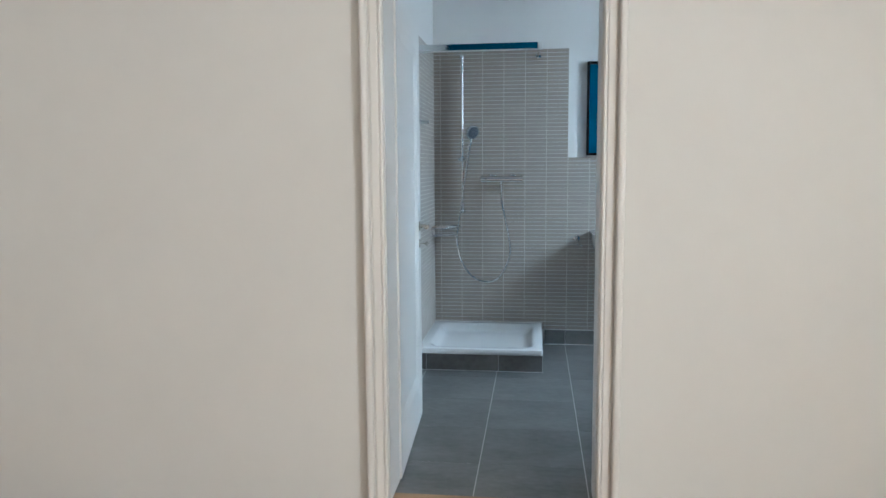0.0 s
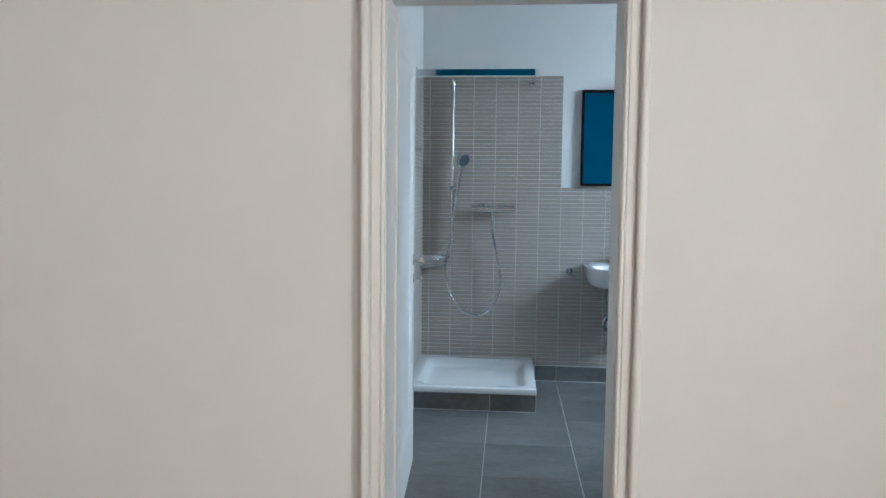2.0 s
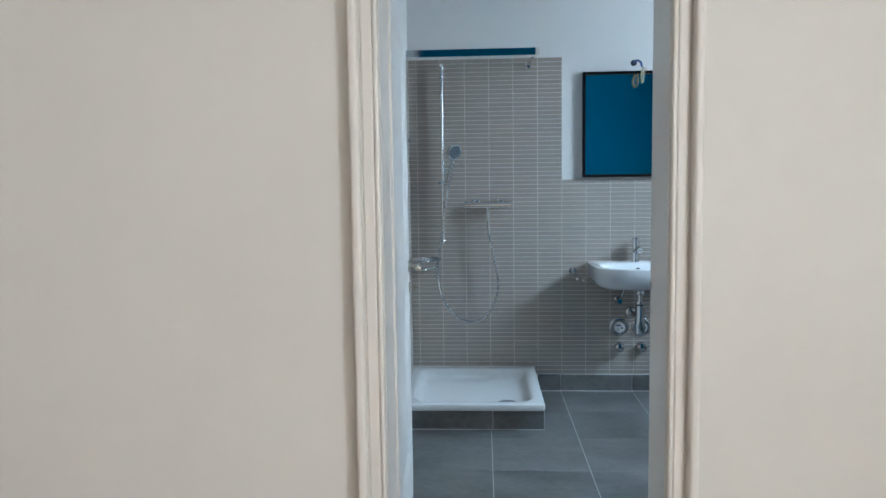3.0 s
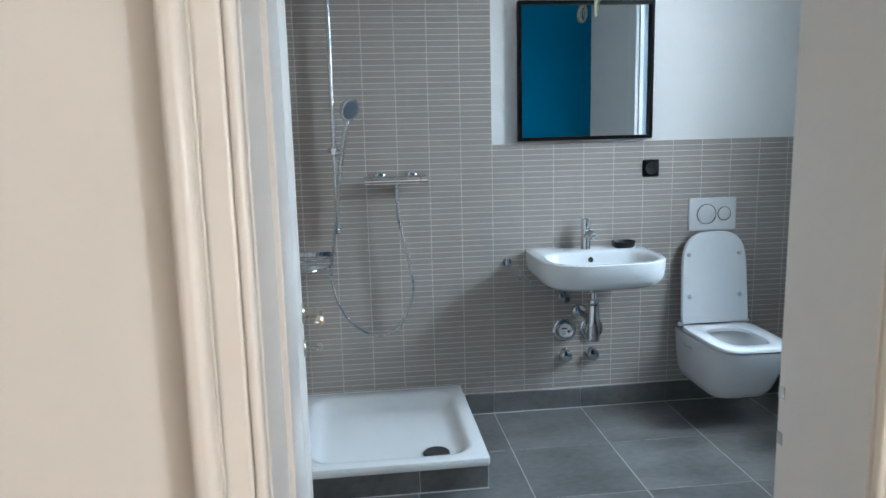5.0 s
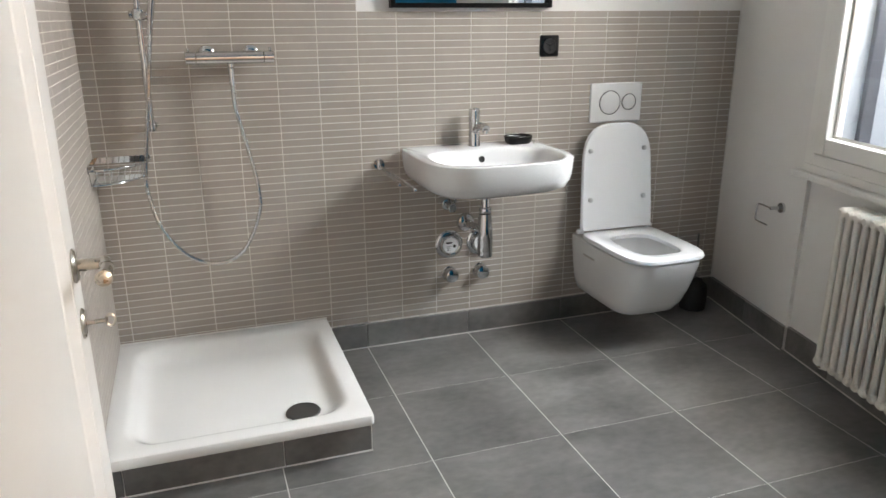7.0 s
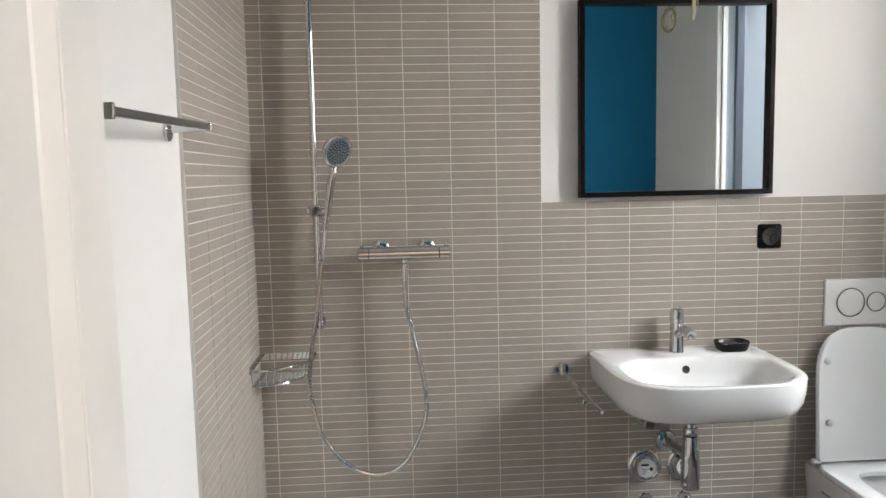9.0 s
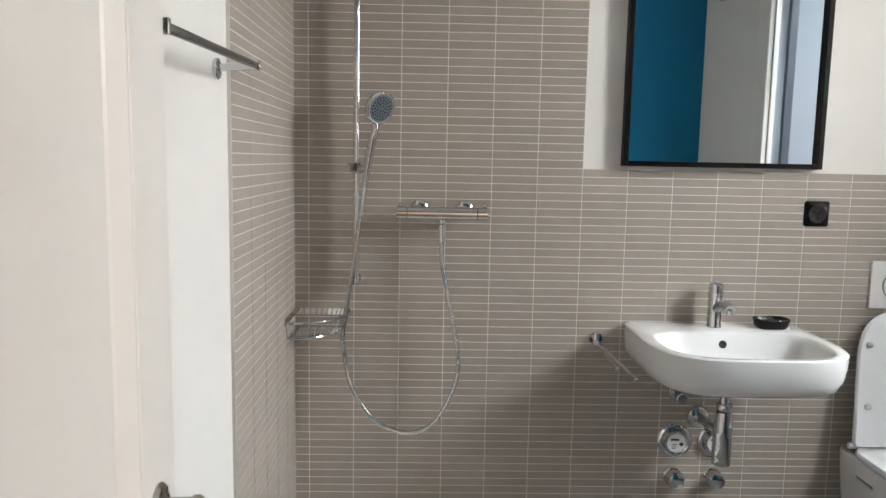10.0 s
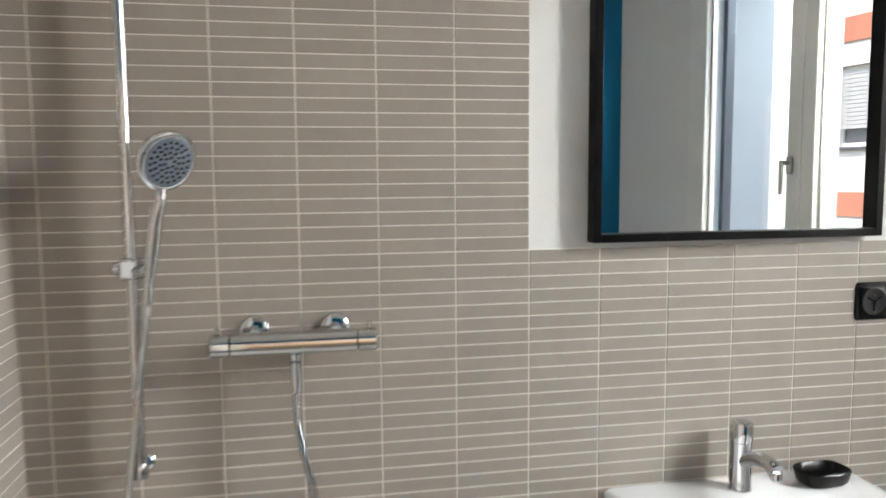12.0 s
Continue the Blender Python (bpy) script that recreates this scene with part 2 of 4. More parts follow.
def door_wall(name, y0, y1, material, x0, x1, label):
    bm = box(x0, DX0, y0, y1, -0.2, H)
    box(DX1, x1, y0, y1, -0.2, H, bm=bm)
    box(DX0, DX1, y0, y1, DZ, H, bm=bm)
    structure(part(name, bm, material, shade=False), label, "wall")


door_wall("wall_south", -2.53, YB, BLUE_PAINT, -0.25, 2.75, "petrol blue painted bathroom wall with doorway")
door_wall("hall_wall_north", YH, -2.53, HALL_PAINT, -2.4, 3.4, "warm white painted hall wall with doorway")

bm = box(-0.12, 0.62, 0.0, 0.48, -0.2, H)
box(1.90, 2.62, 0.0, 0.48, -0.2, H, bm=bm)
box(0.62, 1.90, 0.018, 0.48, -0.2, 0.79, bm=bm)
box(0.62, 1.90, 0.0, 0.48, 2.47, H, bm=bm)
structure(part("wall_east", bm, PLASTER, shade=False, m=WALL), "white plastered bathroom window wall with radiator recess", "wall")
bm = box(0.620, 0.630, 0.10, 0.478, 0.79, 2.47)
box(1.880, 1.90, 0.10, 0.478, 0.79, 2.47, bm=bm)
structure(part("window_reveal", bm, RENDER_OUT, shade=False, m=WALL), "pale rendered outer window reveal, darkened in its colour", "reveal")

bm = box(-0.3, 3.2, -2.63, 0.3, H, H + 0.2)
structure(part("ceiling", bm, PLASTER, shade=False), "white plastered bathroom ceiling", "ceiling")
bm = box(-2.5, 3.5, -7.4, -2.635, H, H + 0.2)
structure(part("ceiling", bm, PLASTER, shade=False), "white plastered hall ceiling", "ceiling")
bm = box(-2.6, -2.4, -7.2, YH, -0.2, H)
structure(part("hall_wall_west", bm, HALL_PAINT, shade=False), "warm white painted hall wall", "wall")
# unseen wall, made deep so its reveal trims the window's light northwards
bm = box(3.4, 3.75, -6.999, -6.85, -0.2, H)
box(3.4, 3.75, -5.65, YH, -0.2, H, bm=bm)
box(3.4, 3.75, -6.85, -5.65, -0.2, 0.8, bm=bm)
box(3.4, 3.75, -6.85, -5.65, 2.3, H, bm=bm)
structure(part("hall_wall_east", bm, HALL_PAINT, shade=False), "warm white painted hall wall out of view with an assumed window opening", "wall")
bm = box(-2.6, 3.6, -7.3, -7.0, -0.2, H)
structure(part("hall_wall_south", bm, HALL_PAINT, shade=False), "warm white painted hall wall", "wall")

floor_bath = structure(part("floor", box(-0.02, 2.75, -2.535, 0.0, -0.2, -0.0009), FLOOR_GROUT, shade=False), "anthracite stoneware tile floor with pale joints", "floor")
floor_hall = structure(part("hall_floor", box(-2.4, 3.4, -7.0, -2.54, -0.25, HF - 0.006), OAK_DARK, shade=False), "oiled oak plank floor of the hall", "floor")

# door lining and casing
lining = thing("door_frame", pose(0, 0, 0), "cream lacquered wooden door frame with moulded casing", "door frame")
tagged(lining, kind="structure")
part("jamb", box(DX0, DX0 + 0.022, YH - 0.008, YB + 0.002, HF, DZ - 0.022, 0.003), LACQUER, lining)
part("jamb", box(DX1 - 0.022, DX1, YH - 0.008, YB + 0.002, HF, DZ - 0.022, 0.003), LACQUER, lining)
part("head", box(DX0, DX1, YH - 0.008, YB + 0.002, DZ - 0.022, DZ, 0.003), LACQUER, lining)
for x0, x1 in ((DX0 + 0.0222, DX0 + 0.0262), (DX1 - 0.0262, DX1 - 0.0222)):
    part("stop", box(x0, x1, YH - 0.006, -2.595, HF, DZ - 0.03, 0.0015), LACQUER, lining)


def casing(y, out, material):
    """Three-stepped casing round the doorway; out is -1 towards the hall."""
    for a, b, d in ((0.0, 0.013, 0.0195), (0.013, 0.047, 0.016), (0.047, 0.051, 0.012), (0.051, 0.077, 0.044)):
        ys = sorted((y, y + out * d))
        for x0, x1 in ((DX0 + 0.021 - b, DX0 + 0.021 - a), (DX1 - 0.020 + a, DX1 - 0.020 + b)):
            part("casing", box(x0, x1, ys[0], ys[1], HF, DZ - 0.02 + b, min(0.010, d * 0.4, (b - a) * 0.42), 4), material, lining)
        part("casing", box(DX0 + 0.021 - a, DX1 - 0.020 + a, ys[0], ys[1], DZ - 0.02 + a, DZ - 0.02 + b, min(0.010, d * 0.4, (b - a) * 0.42), 4), material, lining)


casing(YH, -1, CASING)
for z in (0.930, 1.006):
    part("striker_plate", box(DX1 - 0.0235, DX1 - 0.0215, -2.440, -2.4265, z, z + 0.020), SHEET, lining, "dull metal strike plate")

# skirting of dark stoneware
SK = 0.104


def skirting(name, x0, x1, m, joints, label):
    ob = structure(part(name, box(x0, x1, 0.0, 0.006, 0.002, SK, 0), FLOOR_GROUT, shade=False, m=m), label, "skirting")
    part("joint", box(x0, x1, -0.0122, -0.0096, 0.0003, 0.0042), FLOOR_GROUT, ob)
    cuts = [x0] + [j for j in joints if x0 < j < x1] + [x1]
    for a, b in zip(cuts, cuts[1:]):
        part("tile", box(a + 0.0015, b - 0.0015, -0.010, 0.0055, 0.004, SK + 0.001, 0.0012, 1), FLOOR_TILE, ob)
    return ob


JX = [0.0485 + 0.4495 * k for k in range(7)]
skirting("baseboard_north", 0.80, 2.668, pose(0, -0.0065, 0), JX, "dark stoneware skirting along the tiled wall")
skirting("baseboard_east", 0.012, 0.627, WALL @ pose(0, -0.0065, 0), [0.33], "dark stoneware skirting below the window wall")
skirting("baseboard_recess", 0.628, 1.90, WALL @ pose(0, 0.0115, 0), [0.9, 1.35, 1.8], "dark stoneware skirting in the radiator recess")
skirting("baseboard_east", 1.90, 2.44, WALL @ pose(0, -0.0065, 0), [2.2], "dark stoneware skirting beside the window wall")

# ---------- shower ----------
TX, TY, TZ = 0.779, -0.815, 0.154
plinth = structure(part("shower_plinth", box(0.0, TX - 0.006, -0.758, 0.0, 0.0, 0.094), FLOOR_GROUT, shade=False), "dark tiled plinth under the shower tray", "plinth")
for a, b in ((0.0, 0.048), (0.048, 0.506), (0.506, TX)):
    part("tile", box(a + 0.0015, b - 0.0015, -0.766, -0.7585, 0.003, 0.117, 0.0012, 1), FLOOR_TILE, plinth)
for a, b in ((-0.765, -0.44), (-0.44, -0.001)):
    part("tile", box(TX - 0.0055, TX + 0.002, a + 0.0015, b - 0.0015, 0.003, 0.117, 0.0012, 1), FLOOR_TILE, plinth)


part("base_joint", box(0.001, TX + 0.0045, -0.7705, -0.7662, 0.0012, 0.0042), FLOOR_GROUT, plinth, "pale grout joint along the floor")
part("corner_joint", box(TX + 0.0008, TX + 0.0030, -0.7675, -0.7655, 0.004, 0.116), FLOOR_GROUT, plinth, "pale grout joint at the corner")


def rrect(x0, x1, y0, y1, r, z, n=8):
    out = []
    for cx, cy, a0 in ((x1 - r, y1 - r, 0), (x0 + r, y1 - r, 90), (x0 + r, y0 + r, 180), (x1 - r, y0 + r, 270)):
        for k in range(n + 1):
            a = radians(a0 + 90 * k / n)
            out.append(Vector((cx + r * math.cos(a), cy + r * math.sin(a), z)))
    return out


def shower_tray():
    t = thing("shower_tray", pose(0, 0, 0), "white enamelled square shower tray on a dark tiled plinth", "shower tray")
    x0, x1, y0, y1 = 0.002, TX + 0.004, TY, -0.002
    def inset(d, r, z):
        return rrect(x0 + d, x1 - d, y0 + d, y1 - d, r, z)
    rings = [inset(0.004, 0.012, 0.1185), inset(0.0, 0.014, 0.124), inset(0.0, 0.014, TZ - 0.008), inset(0.002, 0.014, TZ - 0.002), inset(0.008, 0.014, TZ)]
    # the well: a lip rounding over, a slope and a long soft run-out
    for d, r, drop in ((0.050, 0.085, 0.0005), (0.058, 0.088, 0.002), (0.066, 0.090, 0.006), (0.074, 0.092, 0.013), (0.083, 0.093, 0.023), (0.092, 0.092, 0.032), (0.102, 0.090, 0.039),
                       (0.115, 0.087, 0.0440), (0.132, 0.083, 0.0472), (0.155, 0.078, 0.0490), (0.19, 0.072, 0.0500), (0.26, 0.050, 0.0515), (0.34, 0.030, 0.0525)):
        rings.append(rrect(x0 + d, x1 - d, y0 + d, y1 - d, r, TZ - drop, 8))
    part("tray", loft(rings, cap0=False), ENAMEL, t)
    d = pose(0.588, -0.640, TZ - 0.0500)
    drain = part("drain_cover", lathe([(0.051, 0), (0.055, 0.003), (0.055, 0.006), (0.052, 0.009), (0.0, 0.0115)], d, 40), SATIN, t, "round satin metal drain cover")
    part("drain_slot", lathe([(0.057, 0), (0.057, 0.0012), (0.0, 0.0014)], d, 40), DARK, drain)
    part("sealant", box(0.001, x1, -0.0075, -0.001, TZ - 0.006, TZ + 0.004, 0.002), SILICONE, t)
    return t


shower_tray()


def shower_set():
    t = thing("shower_set", pose(0.212, 0, 0.954), "chrome shower rail with hand shower and hose on tiled wall", "shower")
    part("rail", rod((0, -0.05, 0.0), (0, -0.05, 1.10), 0.0105, 20), CHROME, t)
    for z in (0.012, 1.09):
        b = part("bracket", rod((0, -0.001, z), (0, -0.05, z), 0.009, 16), CHROME, t)
        part("rosette", rod((0, -0.0005, z), (0, -0.012, z), 0.017, 24), CHROME, b)
        part("cap", lathe([(0.013, -0.014), (0.014, -0.010), (0.014, 0.010), (0.012, 0.014)], pose(0, -0.05, z), 20), CHROME, b)
    s = part("slider", box(-0.017, 0.017, -0.072, -0.034, 0.362, 0.400, 0.006, 3), CHROME, t)
    part("clamp", rod((-0.030, -0.052, 0.381), (-0.016, -0.052, 0.381), 0.012, 20), CHROME, s)
    part("holder", rod((0.012, -0.062, 0.375), (0.036, -0.085, 0.380), 0.013, 20), CHROME, s)
    # hand shower, leaning from the slider
    low, neck, head = Vector((0.035, -0.086, 0.352)), Vector((0.062, -0.105, 0.515)), Vector((0.080, -0.118, 0.566))
    face = Vector((0.62, -0.70, -0.35)).normalized()
    pts = curve_points([low, low.lerp(neck, 0.35), low.lerp(neck, 0.72) + Vector((0.001, -0.003, 0)), neck + Vector((0.003, -0.001, -0.012)), head - face * 0.026 + Vector((0, 0, -0.026)), head - face * 0.020], 6)
    rs = []
    for i in range(len(pts)):
        f = i / (len(pts) - 1)
        rs.append(0.0086 + 0.0040 * math.sin(math.pi * min(1, f * 1.5)) + 0.016 * max(0, f - 0.55) ** 1.3)
    hs = part("hand_shower", tube(pts, rs, 20), CHROME, t)
    hm = along(head - face * 0.016, head + face)
    part("shower_head", lathe([(0.004, -0.019), (0.020, -0.017), (0.035, -0.011), (0.046, -0.001), (0.0515, 0.009), (0.0535, 0.015), (0.0535, 0.018), (0.0515, 0.0215), (0.0475, 0.0228), (0.0435, 0.0225), (0.042, 0.020)], hm, 48), CHROME, hs)
    part("spray_plate", lathe([(0.0425, 0.0205), (0.0415, 0.0228), (0.030, 0.0238), (0.0, 0.0242)], hm, 48), SPRAY, hs, "grey spray plate with nozzles")
    bm = bmesh.new()
    for ring, count in ((0.009, 6), (0.0175, 11), (0.026, 16), (0.0345, 20)):
        for k in range(count):
            a = 2 * math.pi * k / count + ring * 30
            lathe([(0.0026, 0.0228), (0.0026, 0.0252), (0.0017, 0.0262)], hm @ pose(ring * math.cos(a), ring * math.sin(a), 0), 6, bm)
    part("nozzles", bm, BLACK, hs)
    # hose: from the handle down in a loop to the mixer
    path = curve_points([low, low + Vector((-0.006, 0.003, -0.045)), (0.014, -0.076, 0.21), (-0.004, -0.071, 0.08), (-0.036, -0.066, -0.13), (-0.037, -0.070, -0.22), (-0.004, -0.078, -0.35), (0.075, -0.084, -0.455),
                         (0.175, -0.085, -0.492), (0.265, -0.082, -0.455), (0.330, -0.078, -0.33), (0.338, -0.075, -0.22), (0.305, -0.074, -0.04), (0.282, -0.072, 0.07), (0.279, -0.072, 0.165)], 14)
    hose = part("hose", tube(path, 0.0068, 12), CHROME_SOFT, t, "flexible chrome spiral hose")
    bm = bmesh.new()
    for i in range(0, len(path) - 1):
        for f in (0.0, 0.33, 0.66):
            p = path[i].lerp(path[i + 1], f)
            d = (path[i + 1] - path[i]).normalized() * 0.0012
            rod(p - d, p + d, 0.0078, 8, bm, chamfer=0.0005)
    part("coil", bm, CHROME, hose)
    part("nut", rod(low + Vector((0.0015, -0.001, 0.008)), low + Vector((-0.006, 0.004, -0.035)), 0.0095, 16), CHROME, hose)
    part("nut", rod((0.279, -0.072, 0.145), (0.279, -0.072, 0.205), 0.0105, 16), CHROME, hose)
    return t


shower_set()


def shower_mixer():
    t = thing("shower_mixer", pose(0.491, 0, 1.193), "chrome thermostatic bar shower mixer on tiled wall", "mixer")
    part("body", rod((-0.112, -0.072, 0), (0.112, -0.072, 0), 0.0218, 40, chamfer=0.0006), CHROME, t)
    for s in (-1, 1):
        k = part("knob", lathe([(0.0200, 0), (0.0218, 0.0008), (0.0218, 0.0325), (0.0205, 0.034), (0.0, 0.0342)], along((s * 0.1135, -0.072, 0), (s * 0.2, -0.072, 0)), 32), CHROME, t)
        part("stop_button", rod((s * 0.136, -0.074, 0.021), (s * 0.136, -0.074, 0.034), 0.0045, 12), CHROME, k)
        u = part("union", rod((s * 0.075, -0.0005, 0.012), (s * 0.075, -0.062, 0.010), 0.014, 20), CHROME, t)
        part("rosette", lathe([(0.028, 0), (0.029, 0.003), (0.027, 0.014), (0.019, 0.020), (0.0, 0.021)], along((s * 0.075, -0.0005, 0.012), (s * 0.075, -1, 0.012)), 32), CHROME, u)
    part("outlet", rod((0, -0.072, -0.018), (0, -0.072, -0.034), 0.0115, 20), CHROME, t)
    return t


shower_mixer()


def corner_basket():
    t = thing("soap_basket", pose(0.006, -0.008, 0.797), "chrome wire corner basket in the shower", "basket")
    R = 0.185
    def arc(r, z, n=20):
        return [Vector((0.004, -r, z))] + [Vector((0.004 + (r - 0.004) * math.sin(a), -0.004 - (r - 0.004) * math.cos(a), z)) for a in (math.pi / 2 * k / n for k in range(1, n))] + [Vector((r, -0.004, z))]
    part("rim", tube(arc(R, 0.055), 0.0045, 10), CHROME, t)
    part("rim", tube(arc(R * 0.86, 0.0), 0.003, 8), CHROME, t)
    part("wall_plate", box(0.0, 0.003, -R, -0.004, 0.045, 0.068, 0.001), CHROME, t)
    part("wall_plate", box(0.004, R, -0.003, 0.0, 0.045, 0.068, 0.001), CHROME, t)
    for k in range(1, 17):
        x = R * 0.86 * k / 17
        e = math.sqrt(max(0.0001, (R * 0.86) ** 2 - x * x))
        part("wire", rod((x, -0.004, 0), (x, -e, 0), 0.0014, 6), CHROME, t)
        part("wire", rod((0.004, -x, 0.002), (e, -x, 0.002), 0.0014, 6), CHROME, t)
    for k in range(0, 13):
        a = math.pi / 2 * k / 12
        s, c = math.sin(a), -math.cos(a)
        part("wire", rod((0.004 + s * R * 0.85, -0.004 + c * R * 0.85, 0), (0.004 + s * (R - 0.005), -0.004 + c * (R - 0.005), 0.055), 0.0014, 6), CHROME, t)
    return t


corner_basket()


def curtain_rail():
    t = thing("shower_curtain_rail", pose(0, 0, 1.996), "flat chrome corner shower curtain rail above tray", "curtain rail")
    part("front_rail", box(0.012, 0.738, -0.792, -0.776, -0.019, 0.019, 0.0015), CHROME, t)
    part("lip", box(0.012, 0.738, -0.797, -0.766, -0.0235, -0.0195, 0.001), FRAME_WHITE, t)
    part("side_rail", rod((0.748, -0.775, 0.010), (0.742, -0.008, 0.052), 0.0095, 16), CHROME, t)
    part("corner", box(0.7385, 0.766, -0.800, -0.774, -0.024, 0.024, 0.004, 3), FRAME_WHITE, t)
    part("wall_flange", box(0.0005, 0.0115, -0.806, -0.760, -0.030, 0.030, 0.003), CHROME, t)
    part("wall_flange", lathe([(0.019, 0), (0.020, 0.002), (0.018, 0.007), (0.009, 0.009)], along((0.742, -0.0005, 0.052), (0.742, -1, 0.052)), 24), CHROME_SOFT, t)
    return t


curtain_rail()


def towel_bar():
    t = thing("towel_bar", pose(0, 0, 1.549), "short grey metal towel bar on white wall", "towel bar")
    # the bar hangs a little low at its free end
    lean = pose(0.0865, -0.890, 0, 1.6, 0, 0)
    bar = part("bar", box(-0.0055, 0.0055, -0.520, -0.003, -0.0068, 0.0068, 0.003), SATIN, t, m=lean)
    p = part("post", rod((0.0005, -0.877, -0.005), (0.082, -0.884, -0.001), 0.008, 16), CHROME, t)
    part("rosette", rod((0.0005, -0.877, -0.007), (0.009, -0.877, -0.007), 0.022, 24), CHROME, p)
    part("end_cap", box(-0.010, 0.010, -0.0028, 0.0035, -0.011, 0.011, 0.002), CHROME, bar)
    part("end_cap", box(-0.0085, 0.0085, -0.528, -0.5202, -0.0115, 0.0115, 0.002), CHROME, bar)
    return t


towel_bar()


# ---------- washbasin ----------
def washbasin():
    t = thing("washbasin", pose(1.400, 0, 0), "white ceramic wall-hung washbasin with overflow hole", "washbasin")
    Z, W, D = 0.832, 0.291, 0.484
    def o(w, d, z, yb=-0.001):
        return dring(0, w, yb, -d, -0.17, 3.7, 14, z)
    rings = [o(0.12, 0.27, 0.692), o(0.210, 0.360, 0.695), o(0.252, 0.422, 0.706), o(0.275, 0.458, 0.724), o(0.286, 0.475, 0.754), o(0.290, 0.482, 0.792), o(W, D, Z - 0.012), o(W, D, Z - 0.004), o(W - 0.005, D - 0.004, Z, -0.003)]
    def inn(w, yb, yf, z):
        return dring(0, w, yb, yf, -0.27, 3.2, 3.4, z)
    rings += [inn(0.254, -0.128, -0.462, Z - 0.0005), inn(0.248, -0.133, -0.457, Z - 0.004), inn(0.240, -0.139, -0.449, Z - 0.018), inn(0.230, -0.146, -0.436, Z - 0.05), inn(0.200, -0.160, -0.395, Z - 0.085),
              inn(0.15, -0.19, -0.355, Z - 0.104), inn(0.05, -0.25, -0.30, Z - 0.110)]
    part("basin", loft(rings), CERAMIC, t)
    part("overflow", lathe([(0.0125, 0), (0.0130, 0.0015), (0.011, 0.0028), (0.0095, 0.0018), (0.0, 0.0016)], along((0, -0.1435, Z - 0.040), (0, -0.2, Z - 0.028)), 24), DARK, t, "dark overflow hole")
    part("waste", lathe([(0.030, 0), (0.031, 0.003), (0.026, 0.006), (0.0, 0.007)], pose(0, -0.275, Z - 0.111), 32), CHROME, t, "chrome waste plug")
    return t


washbasin()


def faucet():
    t = thing("faucet", pose(1.400, -0.062, 0.8315), "chrome single-lever tap on the washbasin", "tap")
    part("body", lathe([(0.024, 0), (0.0245, 0.003), (0.0225, 0.008), (0.0215, 0.085), (0.0225, 0.10), (0.0228, 0.104)], None, 32), CHROME, t)
    part("lever_cap", lathe([(0.0228, 0.1045), (0.0235, 0.108), (0.0235, 0.136), (0.0215, 0.145), (0.012, 0.149), (0.0, 0.1495)], None, 32), CHROME, t)
    part("lever", box(-0.009, 0.009, -0.030, -0.0, 0.142, 0.152, 0.003), CHROME, t)
    pts = curve_points([(0.0, -0.010, 0.062), (0.002, -0.045, 0.082), (0.004, -0.085, 0.088), (0.005, -0.112, 0.080)], 6)
    s = part("spout", tube(pts, [0.0145 + 0.0015 * (i / len(pts)) for i in range(len(pts))], 20), CHROME, t)
    part("aerator", rod((0.005, -0.108, 0.078), (0.005, -0.111, 0.062), 0.0115, 20), CHROME_SOFT, s)
    return t


faucet()


def soap_dish():
    t = thing("soap_dish", pose(1.588, -0.070, 0.8320, 0, 0, 4), "small black rounded soap dish on washbasin", "soap dish")
    def r(w, d, z):
        return dring(0, w, d, -d, 0, 3.6, 3.6, z, 40)
    part("dish", loft([r(0.044, 0.030, 0.0), r(0.050, 0.035, 0.006), r(0.056, 0.040, 0.030), r(0.054, 0.038, 0.033), r(0.051, 0.035, 0.030), r(0.044, 0.029, 0.012), r(0.02, 0.012, 0.010)]), BLACK, t)
    return t


soap_dish()


def basin_towel_holder():
    t = thing("towel_holder", pose(1.022, 0, 0.773), "chrome swivel towel holder with two arms", "towel holder")
    part("rosette", lathe([(0.021, 0), (0.022, 0.003), (0.021, 0.010), (0.0, 0.011)], along((0, -0.0005, 0), (0, -1, 0)), 28), CHROME, t)
    part("hub", rod((0, -0.010, -0.022), (0, -0.010, 0.022), 0.011, 20), CHROME, t)
    for dx, dz, ln in ((-0.040, -0.010, 0.33), (0.015, -0.004, 0.45)):
        d = Vector((dx, -1, 0)).normalized()
        p = Vector((0, -0.012, dz))
        a = part("arm", rod(p, p + d * ln, 0.0048, 12), CHROME, t)
        part("tip", lathe([(0.004, 0), (0.0065, 0.003), (0.0065, 0.008), (0.003, 0.012)], along(p + d * ln, p + d * (ln + 1)), 14), CHROME, a)
    return t


basin_towel_holder()


